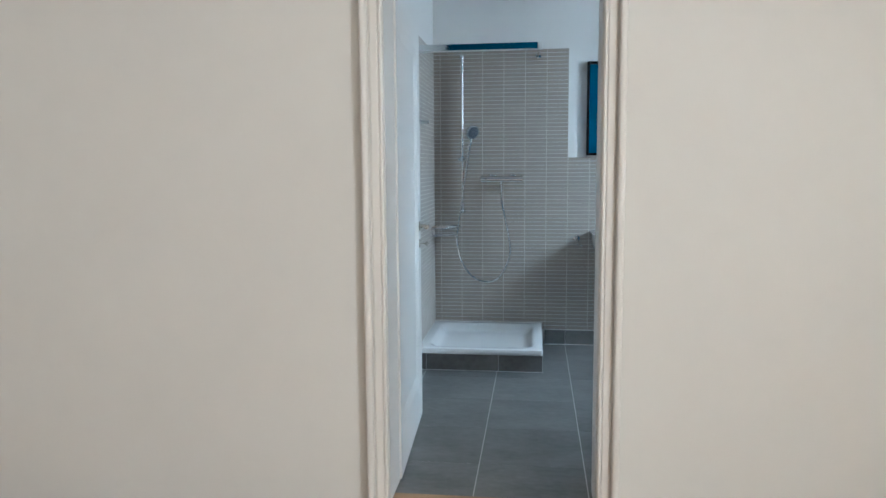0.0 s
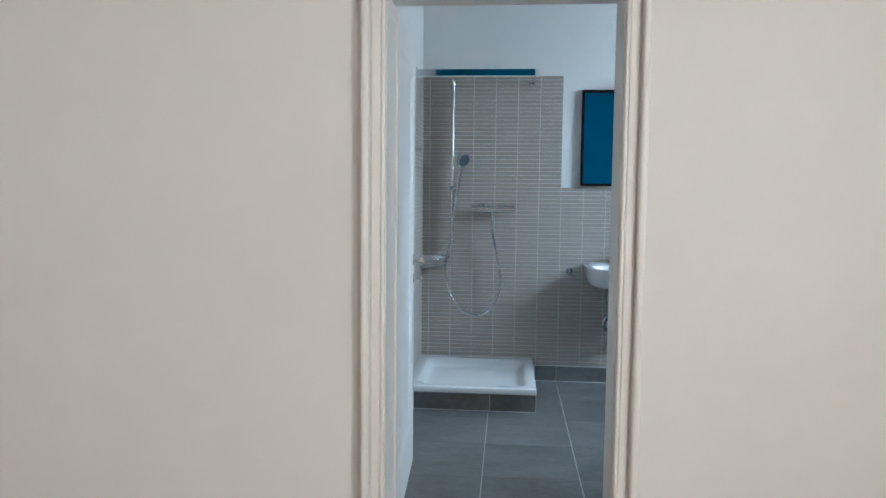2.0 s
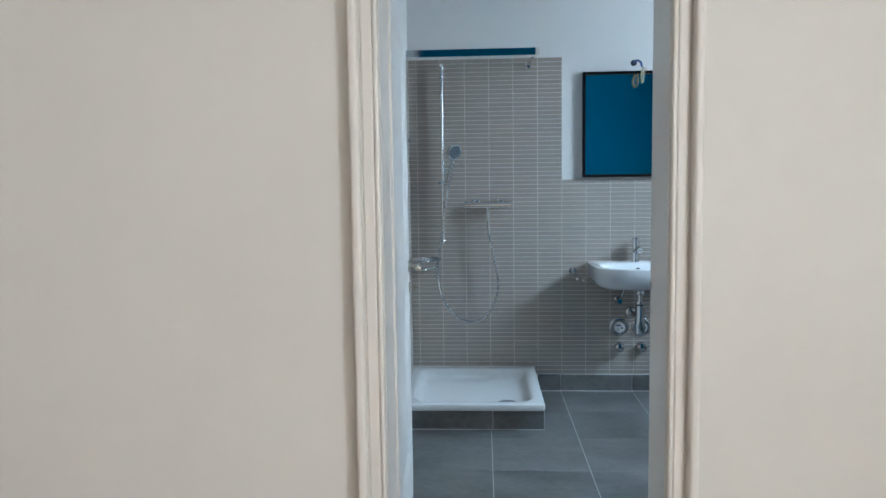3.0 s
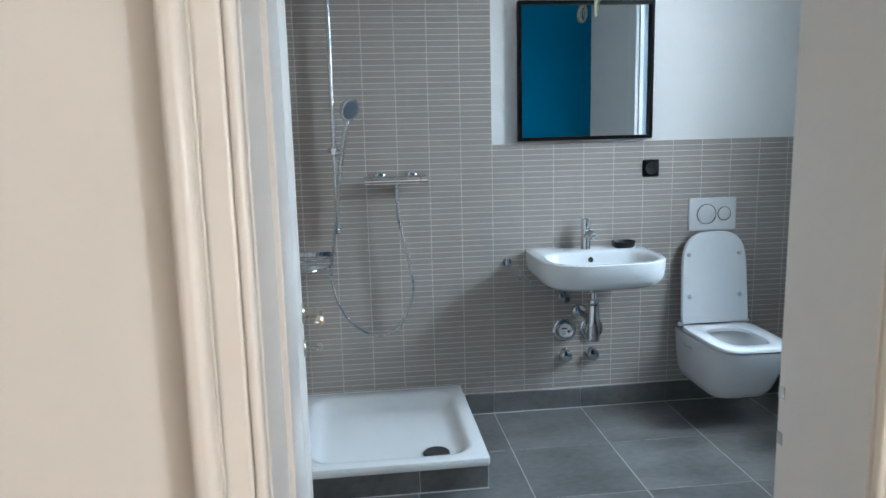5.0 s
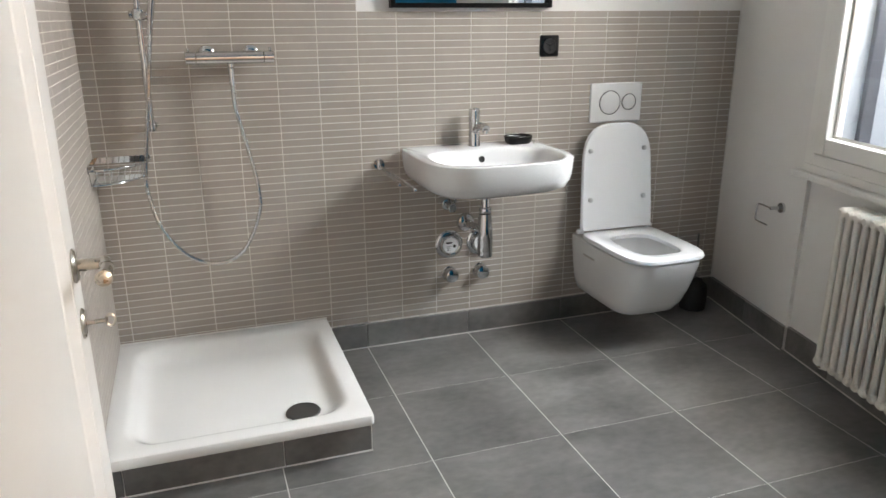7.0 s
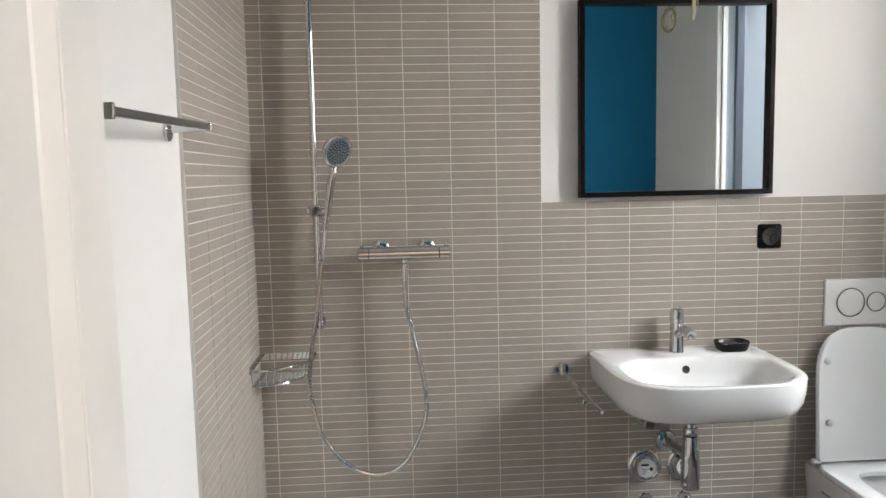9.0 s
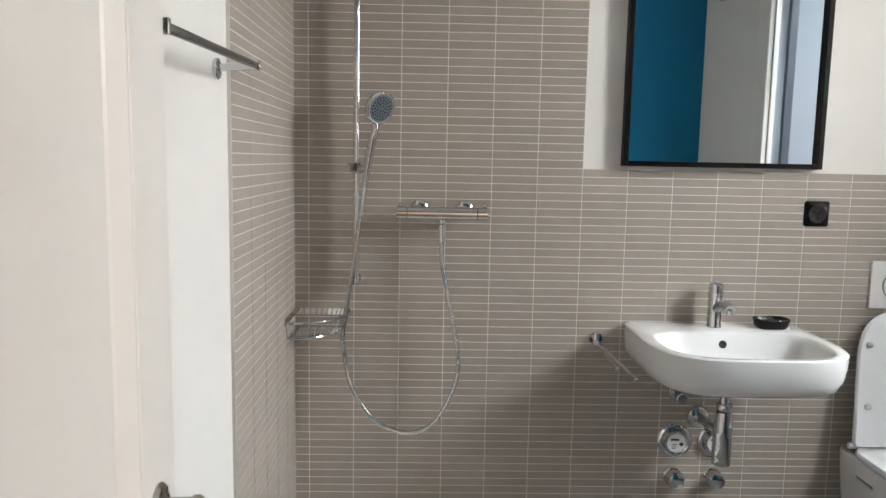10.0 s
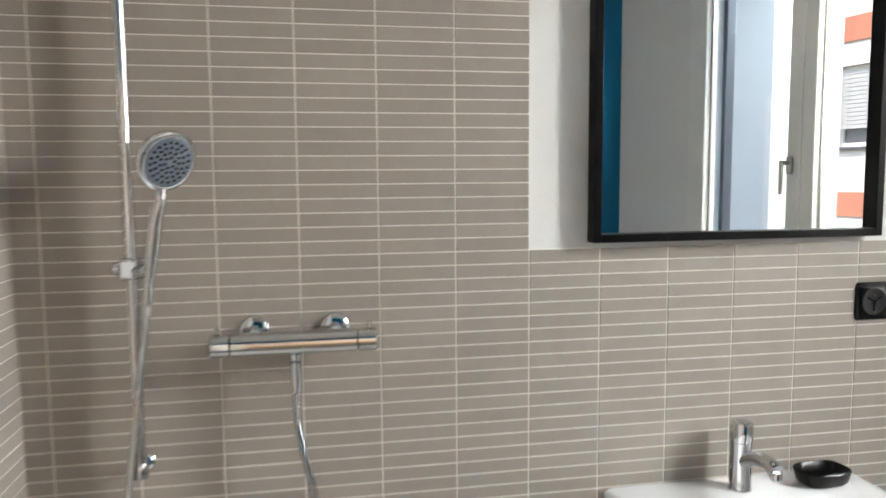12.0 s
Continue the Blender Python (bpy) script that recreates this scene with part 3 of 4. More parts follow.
def basin_trap():
    t = thing("bottle_trap", pose(1.400, 0, 0), "chrome bottle trap below the washbasin", "trap")
    y = -0.165
    part("collar", lathe([(0.034, 0.676), (0.036, 0.680), (0.034, 0.690), (0.030, 0.692)], pose(0.01, y, 0), 28), BLACK, t)
    part("tail_pipe", rod((0.01, y, 0.50), (0.01, y, 0.688), 0.016, 24), CHROME, t)
    part("union_nut", lathe([(0.026, 0.640), (0.028, 0.643), (0.028, 0.672), (0.025, 0.676)], pose(0.01, y, 0), 8), CHROME, t)
    part("union_nut", lathe([(0.023, 0.580), (0.025, 0.583), (0.025, 0.600), (0.022, 0.604)], pose(0.01, y, 0), 24), CHROME, t)
    part("cup", lathe([(0.012, 0.397), (0.029, 0.400), (0.031, 0.406), (0.029, 0.418), (0.031, 0.430), (0.028, 0.560), (0.024, 0.576), (0.017, 0.580)], pose(0.01, y, 0), 32), CHROME, t)
    part("wall_pipe", tube(curve_points([(0.006, y + 0.015, 0.505), (-0.003, -0.10, 0.504), (-0.011, -0.04, 0.503), (-0.014, -0.001, 0.503)], 5), 0.0165, 20), CHROME, t)
    part("rosette", lathe([(0.040, 0), (0.041, 0.003), (0.034, 0.016), (0.018, 0.022)], along((-0.014, -0.0005, 0.503), (-0.014, -1, 0.503)), 32), CHROME, t)
    part("pop_up_rod", rod((-0.028, y, 0.642), (0.052, y, 0.640), 0.004, 10), CHROME, t)
    return t


basin_trap()


def angle_valve():
    t = thing("angle_valve", pose(1.304, 0, 0.587), "chrome angle valve below washbasin", "valve")
    part("rosette", lathe([(0.026, 0), (0.027, 0.002), (0.022, 0.010), (0.012, 0.013)], along((0, -0.0005, 0), (0, -1, 0)), 28), CHROME, t)
    part("body", rod((0, -0.012, 0), (0, -0.058, 0), 0.0125, 20), CHROME, t)
    part("handle", lathe([(0.015, 0), (0.019, 0.004), (0.019, 0.020), (0.015, 0.024)], along((0, -0.056, 0), (0, -1, 0)), 10), CHROME, t)
    part("riser", rod((0.012, -0.045, 0.0), (0.030, -0.070, 0.075), 0.006, 12), CHROME, t)
    return t


angle_valve()


def water_meter(x, dial):
    t = thing("water_meter", pose(x, 0, 0.413), "round chrome water meter with white dial" if dial else "round chrome water meter behind the trap", "meter", "water meters")
    face = along((0, -0.0005, 0), (0, -1, 0))
    part("rosette", lathe([(0.060, 0), (0.062, 0.003), (0.058, 0.010), (0.049, 0.0135), (0.044, 0.012)], face, 40), CHROME, t)
    d = part("cup", lathe([(0.042, 0.008), (0.043, 0.014), (0.043, 0.025), (0.039, 0.030), (0.035, 0.028), (0.0335, 0.022), (0.0, 0.022)], face, 40), CHROME, t)
    part("dial", lathe([(0.0330, 0.0222), (0.0325, 0.0242), (0.0, 0.0244)], face, 36), PAPER, d, "white meter dial")
    part("counter", box(-0.020, 0.008, -0.0260, -0.0249, 0.008, 0.015), INK, d)
    part("mark", lathe([(0.007, 0), (0.007, 0.0012), (0.0, 0.0013)], along((0.017, -0.0250, -0.004), (0.017, -1, -0.004)), 16), INK, d)
    for z, w in ((-0.006, 0.012), (-0.014, 0.010), (-0.021, 0.008)):
        part("text_bar", box(-0.016, -0.016 + w * 1.6, -0.0258, -0.0249, z, z + 0.0022), INK, d)
    return t


water_meter(1.313, True)
water_meter(1.453, False)


def stop_cap(x):
    t = thing("stop_valve_cap", pose(x, 0, 0.283), "round chrome stop valve cap on tiles", "valve cap", "stop valve caps")
    part("rosette", lathe([(0.034, 0), (0.035, 0.003), (0.031, 0.008), (0.02, 0.009)], along((0, -0.0005, 0), (0, -1, 0)), 32), CHROME, t)
    part("cap", lathe([(0.029, 0.006), (0.030, 0.010), (0.030, 0.040), (0.027, 0.047), (0.018, 0.051), (0.0, 0.052)], along((0, -0.0005, 0), (0, -1, 0)), 36), CHROME, t)
    return t


stop_cap(1.314)
stop_cap(1.453)


# ---------- mirror, wires, socket ----------
def wall_mirror():
    x0, x1, z0, z1, f = 1.079, 1.737, 1.356, 1.998, 0.017
    t = thing("wall_mirror", pose(0, 0, 0), "square wall mirror in a slim black frame", "mirror")
    part("backing", box(x0 + 0.004, x1 - 0.004, -0.012, -0.001, z0 + 0.004, z1 - 0.004), BLACK_FRAME, t)
    part("glass", box(x0 + 0.006, x1 - 0.006, -0.016, -0.0125, z0 + 0.006, z1 - 0.006), MIRROR, t, "silvered mirror glass")
    part("frame_bar", box(x0, x0 + f, -0.036, -0.0005, z0, z1, 0.0015), BLACK_FRAME, t)
    part("frame_bar", box(x1 - f, x1, -0.036, -0.0005, z0, z1, 0.0015), BLACK_FRAME, t)
    part("frame_bar", box(x0 + f, x1 - f, -0.036, -0.0005, z0, z0 + f, 0.0015), BLACK_FRAME, t)
    part("frame_bar", box(x0 + f, x1 - f, -0.036, -0.0005, z1 - f, z1, 0.0015), BLACK_FRAME, t)
    return t


wall_mirror()


def wire_stub():
    t = thing("lamp_wires", pose(1.392, 0, 2.05), "loose coiled lamp wires hanging from wall outlet", "wires")
    part("wall_hole", lathe([(0.019, 0.0003), (0.019, 0.0016), (0.0, 0.0017)], along((0, 0, 0), (0, -1, 0)), 20), DARK, t)
    part("sheath", tube(curve_points([(0, -0.001, 0), (0.008, -0.040, 0.008), (0.022, -0.090, -0.008), (0.026, -0.115, -0.040)], 6), 0.006, 10), COPPER_B, t, "blue cable sheath")
    # one loose coil, its plane across the wall, and a few strands hanging free
    across = Vector((0.43, 0.90, 0)).normalized()
    for shift, r, m in ((0.0, 0.034, COPPER_A), (0.004, 0.030, COPPER_C)):
        pts = [Vector((0.026, -0.115, -0.040))]
        for k in range(40):
            a = 2 * math.pi * k / 12 + 1.5
            q = r * (1 + 0.10 * math.sin(k * 1.7))
            pts.append(Vector((0.026 + shift, -0.117 + shift, -0.098)) + across * (0.85 * q * math.cos(a)) + Vector((0.0006 * (k % 5), 0, 1.15 * q * math.sin(a))))
        part("wire", tube(curve_points(pts, 3), 0.0017, 6), m, t)
    for dx, dy, drop, m in ((0.012, 0.004, 0.075, COPPER_C), (0.020, -0.008, 0.062, COPPER_A), (0.004, -0.012, 0.088, COPPER_C)):
        p = Vector((0.026, -0.115, -0.040))
        part("strand", tube(curve_points([p, p + Vector((dx * 1.3, dy, -drop * 0.3)), p + Vector((dx * 0.6, dy * 1.4, -drop * 0.7)), p + Vector((dx, dy, -drop))], 5), 0.0017, 6), m, t)
    return t


wire_stub()


def socket():
    t = thing("wall_socket", pose(1.7445, 0, 1.2085), "square black wall socket on greige tiles", "socket")
    def plate(w, r, h):
        return [Vector((p.x, -h, p.y)) for p in rrect(-w, w, -w, w, r, 0)]
    part("frame", loft([plate(0.0425, 0.009, 0.0005), plate(0.0425, 0.009, 0.0075), plate(0.0405, 0.008, 0.010), plate(0.036, 0.006, 0.0102)]), BLACK, t)
    part("insert", loft([plate(0.0335, 0.006, 0.0103), plate(0.0335, 0.006, 0.0125), plate(0.0320, 0.005, 0.0135)]), BLACK, t)
    part("well", lathe([(0.0300, 0.0137), (0.0290, 0.0155), (0.0255, 0.0155), (0.0240, 0.0145), (0.0, 0.0142)], along((0, 0, 0), (0, -1, 0)), 32), BLACK_MATT, t)
    for a in (90, 210, 330):
        x, z = 0.012 * math.cos(radians(a)), 0.012 * math.sin(radians(a))
        part("pin_hole", rod((x, -0.0140, z), (x, -0.0162, z), 0.0038, 12), DARK, t)
        part("rib", rod((0, -0.0160, 0), (1.7 * -x, -0.0160, 1.7 * -z), 0.0016, 8), BLACK, t)
    return t


socket()


# ---------- toilet ----------
def toilet():
    t = thing("toilet", pose(2.066, 0, 0), "white wall-hung toilet with raised lid", "toilet")
    def o(w, d, z, n=3.9, ys=-0.22):
        return dring(0, w, -0.0015, -d * 0.972, ys, n, 16, z)
    rings = [o(0.092, 0.32, 0.130), o(0.124, 0.375, 0.135), o(0.146, 0.418, 0.156), o(0.160, 0.455, 0.200), o(0.170, 0.490, 0.265), o(0.177, 0.516, 0.33), o(0.182, 0.535, 0.385), o(0.181, 0.535, 0.398), o(0.176, 0.530, 0.402)]
    def inn(w, yb, yf, z):
        return dring(0, w, yb, yf * 0.975, -0.29, 3.2, 3.2, z)
    rings += [inn(0.128, -0.135, -0.485, 0.402), inn(0.122, -0.142, -0.478, 0.392), inn(0.108, -0.155, -0.455, 0.33), inn(0.075, -0.18, -0.38, 0.25), inn(0.05, -0.20, -0.30, 0.20), inn(0.02, -0.23, -0.27, 0.19)]
    part("bowl", loft(rings), CERAMIC, t)
    part("outlet_bump", loft([o(0.030, 0.30, 0.112), o(0.045, 0.32, 0.120), o(0.055, 0.34, 0.140)]), CERAMIC, t)
    def so(w, yb, d, z):
        return dring(0, w, yb, -d * 0.972, -0.26, 4.4, 6.0, z)
    def si(w, yb, yf, z):
        return dring(0, w, yb, yf * 0.975, -0.30, 3.4, 3.4, z)
    ring = [so(0.176, -0.070, 0.532, 0.4035), so(0.183, -0.064, 0.541, 0.408), so(0.184, -0.063, 0.542, 0.416), so(0.180, -0.066, 0.538, 0.4235), so(0.172, -0.072, 0.528, 0.426),
            si(0.116, -0.150, -0.476, 0.4255), si(0.108, -0.158, -0.468, 0.420), si(0.108, -0.158, -0.468, 0.4045)]
    seat = part("seat", loft(ring, closed=True), SEAT_PLASTIC, t)
    for s in (-1, 1):
        part("hinge", rod((s * 0.155, -0.075, 0.430), (s * 0.186, -0.075, 0.430), 0.011, 20), SEAT_PLASTIC, seat)
    part("drain_hole", lathe([(0.020, -0.012), (0.020, 0.010), (0.0, 0.011)], along((0, -0.166, 0.268), (0, -0.60, 0.50)), 24), DARK, t, "dark drain hole")
    # raised lid, leaning on the wall
    lid_m = pose(0, -0.078, 0.432, 84.5, 0, 0)
    def lo(w, top, z):
        return [Vector((p.x * (0.96 - 0.06 * max(0, -p.y) / 0.43 + 0.04), -p.y, z)) for p in dring(0, w, -0.0, -top, -0.26, 3.0, 30, 0)]
    lid = part("lid", loft([lo(0.171, 0.452, -0.001), lo(0.177, 0.458, 0.003), lo(0.177, 0.458, 0.010), lo(0.171, 0.452, 0.016)]), SEAT_PLASTIC, t, m=lid_m)
    for x in (-0.135, 0.128):
        for y in (0.135, 0.345):
            part("bumper", lathe([(0.011, 0), (0.010, 0.008), (0.006, 0.011)], pose(x, y, 0.0155), 14), BLIND, lid)
    part("side_slot", box(-0.1815, -0.1785, -0.215, -0.125, 0.338, 0.346, 0.001), SHEET, t)
    return t


toilet()


def flush_plate():
    t = thing("flush_plate", pose(2.071, 0, 0.971), "glossy white dual flush plate with two round buttons", "flush plate")
    part("plate", box(-0.125, 0.125, -0.013, -0.0005, -0.082, 0.082, 0.004, 3), CERAMIC, t)
    for x, r in ((-0.033, 0.048), (0.060, 0.032)):
        b = part("button", lathe([(r, 0.0125), (r, 0.0150), (r - 0.002, 0.0160), (0.0, 0.0162)], along((x, 0, 0), (x, -1, 0)), 40), CERAMIC, t)
        part("button_ring", loft([[Vector((x + q * math.cos(a), -h, q * math.sin(a))) for a in (2 * math.pi * k / 40 for k in range(40))] for q, h in ((r + 0.0002, 0.0128), (r + 0.0002, 0.0166), (r + 0.0028, 0.0166), (r + 0.0028, 0.0128))], closed=True), RING, b)
    return t


flush_plate()


def toilet_brush():
    t = thing("toilet_brush", pose(2.50, -0.105, 0), "black toilet brush and holder in the corner", "toilet brush")
    part("holder", lathe([(0.052, 0.0), (0.058, 0.004), (0.062, 0.05), (0.060, 0.105), (0.055, 0.122), (0.050, 0.12), (0.048, 0.02)], None, 32), BLACK_MATT, t)
    part("bristles", lathe([(0.02, 0.03), (0.043, 0.06), (0.045, 0.13), (0.035, 0.146), (0.012, 0.152)], None, 24), BLACK_MATT, t)
    part("handle", tube([(0, 0, 0.14), (0.002, 0.004, 0.25), (0.004, 0.008, 0.365)], [0.0042, 0.004, 0.0048], 12), SATIN, t)
    return t


toilet_brush()


def paper_holder():
    t = thing("paper_holder", WALL @ pose(0.488, 0, 0.572), "chrome wire toilet paper holder on white wall", "paper holder")
    part("rosette", lathe([(0.021, 0), (0.022, 0.003), (0.021, 0.010), (0.0, 0.011)], along((0, 0.0, 0), (0, -1, 0)), 28), CHROME, t)
    part("post", rod((0, -0.008, 0), (0, -0.055, 0), 0.008, 16), CHROME, t)
    pts = [(0.0, -0.050, 0), (-0.07, -0.052, 0.0), (-0.085, -0.056, -0.004), (-0.088, -0.058, -0.02), (-0.088, -0.060, -0.055), (-0.082, -0.060, -0.068), (-0.06, -0.060, -0.070), (0.0, -0.060, -0.070)]
    part("loop", tube(curve_points(pts, 5), 0.0038, 10), CHROME, t)
    return t


paper_holder()


# ---------- radiator ----------
def radiator():
    t = thing("radiator", WALL @ pose(0.968, -0.02, 0.010), "cream enamelled column radiator under the window", "radiator")
    z0, z1, n, pitch = 0.095, 0.690, 17, 0.0402
    first = None
    for k in range(n):
        bm = bmesh.new()
        for d in (0.0, -0.038, -0.076):
            tube([(0, d, z0 + 0.016), (0, d, z0 + 0.034), (0, d, z1 - 0.034), (0, d, z1 - 0.016)], [0.0125, 0.0118, 0.0118, 0.0125], 14, bm)
        for z in (z0 + 0.020, z1 - 0.020):
            tube([(0, 0.012, z), (0, 0.004, z), (0, -0.08, z), (0, -0.088, z)], [0.012, 0.019, 0.019, 0.012], 14, bm)
        for z in (z0 + 0.020, z1 - 0.020):
            rod((-pitch / 2 + 0.0005, -0.038, z), (pitch / 2 - 0.0005, -0.038, z), 0.017, 14, bm)
        if first is None:
            first = part("section", bm, RADIATOR, t)
        else:
            bm.free()
            c = new("section", first.data)
            c.parent, c.matrix_basis = t, pose(k * pitch, 0, 0)
    v = part("valve", rod((-0.022, -0.038, z0 + 0.018), (-0.050, -0.038, z0 + 0.018), 0.013, 16), BRASS, t)
    part("valve_body", rod((-0.040, -0.038, z0 + 0.030), (-0.040, -0.038, z0 - 0.030), 0.010, 14), BRASS, v)
    part("supply_pipe", rod((-0.040, -0.038, z0 - 0.028), (-0.040, 0.012, z0 - 0.040), 0.0085, 14), RADIATOR, v)
    m = part("heat_meter", box(0.302, 0.340, -0.118, -0.092, 0.455, 0.560, 0.006, 3), FRAME_WHITE, t, "small white heat cost meter")
    part("meter_display", box(0.313, 0.330, -0.1192, -0.1185, 0.530, 0.542), INK, m)
    for s in (0.10, 0.55):
        part("bracket", box(s - 0.01, s + 0.01, 0.004, 0.037, 0.60, 0.63, 0.002), RADIATOR, t)
    return t


radiator()


# ---------- window ----------
def window():
    t = thing("window_1", WALL, "white two-casement window with a grey lever handle", "window")
    tagged(t, kind="structure")
    s0, s1, z0, z1 = 0.600, 1.905, 0.782, 2.475
    y0, y1 = -0.012, 0.055
    fr = part("window_frame", box(s0, 0.650, y0, y1, z0, z1, 0.004), FRAME_WHITE, t)
    part("window_frame", box(1.850, s1, y0, y1, z0, z1, 0.004), FRAME_WHITE, t)
    part("window_frame", box(0.650, 1.850, y0, y1, z0, 0.826, 0.004), FRAME_WHITE, t)
    part("window_frame", box(0.650, 1.850, y0, y1, 2.432, z1, 0.004), FRAME_WHITE, t)
    for a, b in ((0.652, 1.2360), (1.2400, 1.848)):
        w = 0.064
        ya, yb = -0.022, 0.050
        sash = part("sash_frame", box(a, a + w, ya, yb, 0.828, 2.430, 0.006, 3), FRAME_WHITE, t)
        part("rail", box(b - w, b, ya, yb, 0.828, 2.430, 0.006, 3), FRAME_WHITE, sash)
        part("rail", box(a + w, b - w, ya, yb, 0.828, 0.828 + w, 0.006, 3), FRAME_WHITE, sash)
        part("rail", box(a + w, b - w, ya, yb, 2.430 - w, 2.430, 0.006, 3), FRAME_WHITE, sash)
        g = part("pane", box(a + w - 0.004, b - w + 0.004, 0.018, 0.024, 0.828 + w - 0.004, 2.430 - w + 0.004), GLASS, t, shade=False)
        g.visible_shadow = False
        for x0, x1, za, zb in ((a + w, a + w + 0.010, 0.828 + w, 2.430 - w), (b - w - 0.010, b - w, 0.828 + w, 2.430 - w), (a + w + 0.010, b - w - 0.010, 0.828 + w, 0.838 + w), (a + w + 0.010, b - w - 0.010, 2.420 - w, 2.430 - w)):
            part("gasket", box(x0, x1, 0.006, 0.016, za, zb, 0.002), SHEET, sash)
    part("cover_strip", box(1.229, 1.247, -0.030, -0.0225, 0.85, 2.41, 0.003), FRAME_WHITE, t)
    h = part("handle", box(1.268, 1.296, -0.034, -0.0225, 1.490, 1.560, 0.004), SHEET, t, "grey metal lever handle")
    part("lever", box(1.274, 1.290, -0.078, -0.066, 1.410, 1.545, 0.004), SHEET, h)
    part("spindle", rod((1.282, -0.033, 1.535), (1.282, -0.068, 1.535), 0.009, 14), SHEET, h)
    part("window_sill", box(0.565, 1.93, -0.042, 0.017, 0.728, 0.752, 0.006, 3), FRAME_WHITE, t)
    part("apron", box(0.600, 1.905, -0.0105, 0.017, 0.7525, 0.7815, 0.002), FRAME_WHITE, t)
    part("outer_sill", box(0.631, 1.879, 0.060, 0.52, 0.792, 0.806, 0.002), STEEL_DARK, t)
    for a, b in ((0.6305, 0.655), (1.855, 1.8795)):
        part("shutter_guide", box(a, b, 0.165, 0.215, 0.807, 2.46, 0.003), STEEL_DARK, t, "dark aluminium shutter guide")
    return t


window()


# ---------- door ----------
def door():
    a = math.degrees(math.atan2(-0.041, 0.813))
    t = thing("door_1", pose(0.196, -2.424, 0.008, 0, 0, -a), "white panelled wooden door standing open with lever handle", "door")
    tagged(t, kind="structure")
    # local: y along the leaf from the hinge, x the hall side of the leaf
    L, T, Z1 = 0.814, 0.042, 1.955
    st = 0.107
    def stile(y0, y1, z0, z1, name="stile"):
        part(name, box(-T, 0, y0, y1, z0, z1, 0.002, 2), LACQUER, t)
    stile(0, st, 0, Z1)
    stile(L - st, L, 0, Z1)
    for z0, z1 in ((0, 0.20), (Z1 - 0.12, Z1)):
        stile(st, L - st, z0, z1, "cross_rail")
    for z0, z1 in ((0.20, Z1 - 0.12),):
        p = part("panel", box(-T + 0.012, -0.012, st, L - st, z0, z1), LACQUER, t)
        for face, inner, back in ((-0.0012, -0.0095, -0.0118), (-T + 0.0012, -T + 0.0095, -T + 0.0118)):
            rings = []
            for d, x in ((0.0, back), (0.0, face), (0.006, face), (0.034, inner), (0.038, back)):
                ring = [Vector((x, st + d, z0 + d)), Vector((x, L - st - d, z0 + d)), Vector((x, L - st - d, z1 - d)), Vector((x, st + d, z1 - d))]
                rings.append(ring if back > -T / 2 else ring[::-1])
            part("moulding", loft(rings, closed=True), LACQUER, p, shade=False)
    for side in (1, -1):
        f = 0 if side > 0 else -T
        yb = L - 0.064
        pl = part("handle_plate", lathe([(0.024, 0), (0.025, 0.002), (0.022, 0.006), (0.0, 0.007)], along((f, yb, 0.984), (f + side, yb, 0.984)), 28), BRASS, t)
        part("neck", rod((f + side * 0.005, yb, 0.984), (f + side * 0.042, yb, 0.984), 0.009, 16), BRASS, pl)
        part("lever", tube(curve_points([(f + side * 0.040, yb + 0.006, 0.985), (f + side * 0.045, yb - 0.02, 0.984), (f + side * 0.044, yb - 0.045, 0.983), (f + side * 0.042, yb - 0.062, 0.982), (f + side * 0.042, yb - 0.070, 0.982)], 6), [0.0088 + 0.0040 * (k / 24) ** 2 if k < 22 else 0.0115 - 0.0035 * (k - 22) for k in range(25)], 16), BRASS, pl)
        ky = part("key_plate", lathe([(0.022, 0), (0.023, 0.002), (0.020, 0.005), (0.0, 0.006)], along((f, yb, 0.896), (f + side, yb, 0.896)), 28), BRASS, t)
        if side > 0:
            part("key_shaft", rod((0.004, yb, 0.896), (0.032, yb, 0.896), 0.0035, 10), BRASS, ky)
            part("key_bow", tube([(0.038 + 0.006 * math.cos(q), yb, 0.896 + 0.009 * math.sin(q)) for q in (2 * math.pi * k / 20 for k in range(20))], 0.0022, 8, closed=True), BRASS, ky)
    part("lock_face", box(-0.030, -0.012, L - 0.0005, L + 0.0012, 0.82, 1.02), BRASS, t)
    for z in (0.28, 1.72):
        part("hinge", rod((-T - 0.003, 0.004, z), (-T - 0.003, 0.004, z + 0.10), 0.007, 14), BRASS, t)
    return t


door()

# ---------- outside ----------
structure(part("ground", box(-400, 400, -400, 400, -7.3, -7.0), GROUND, shade=False), "grey asphalt yard between the buildings", "ground")


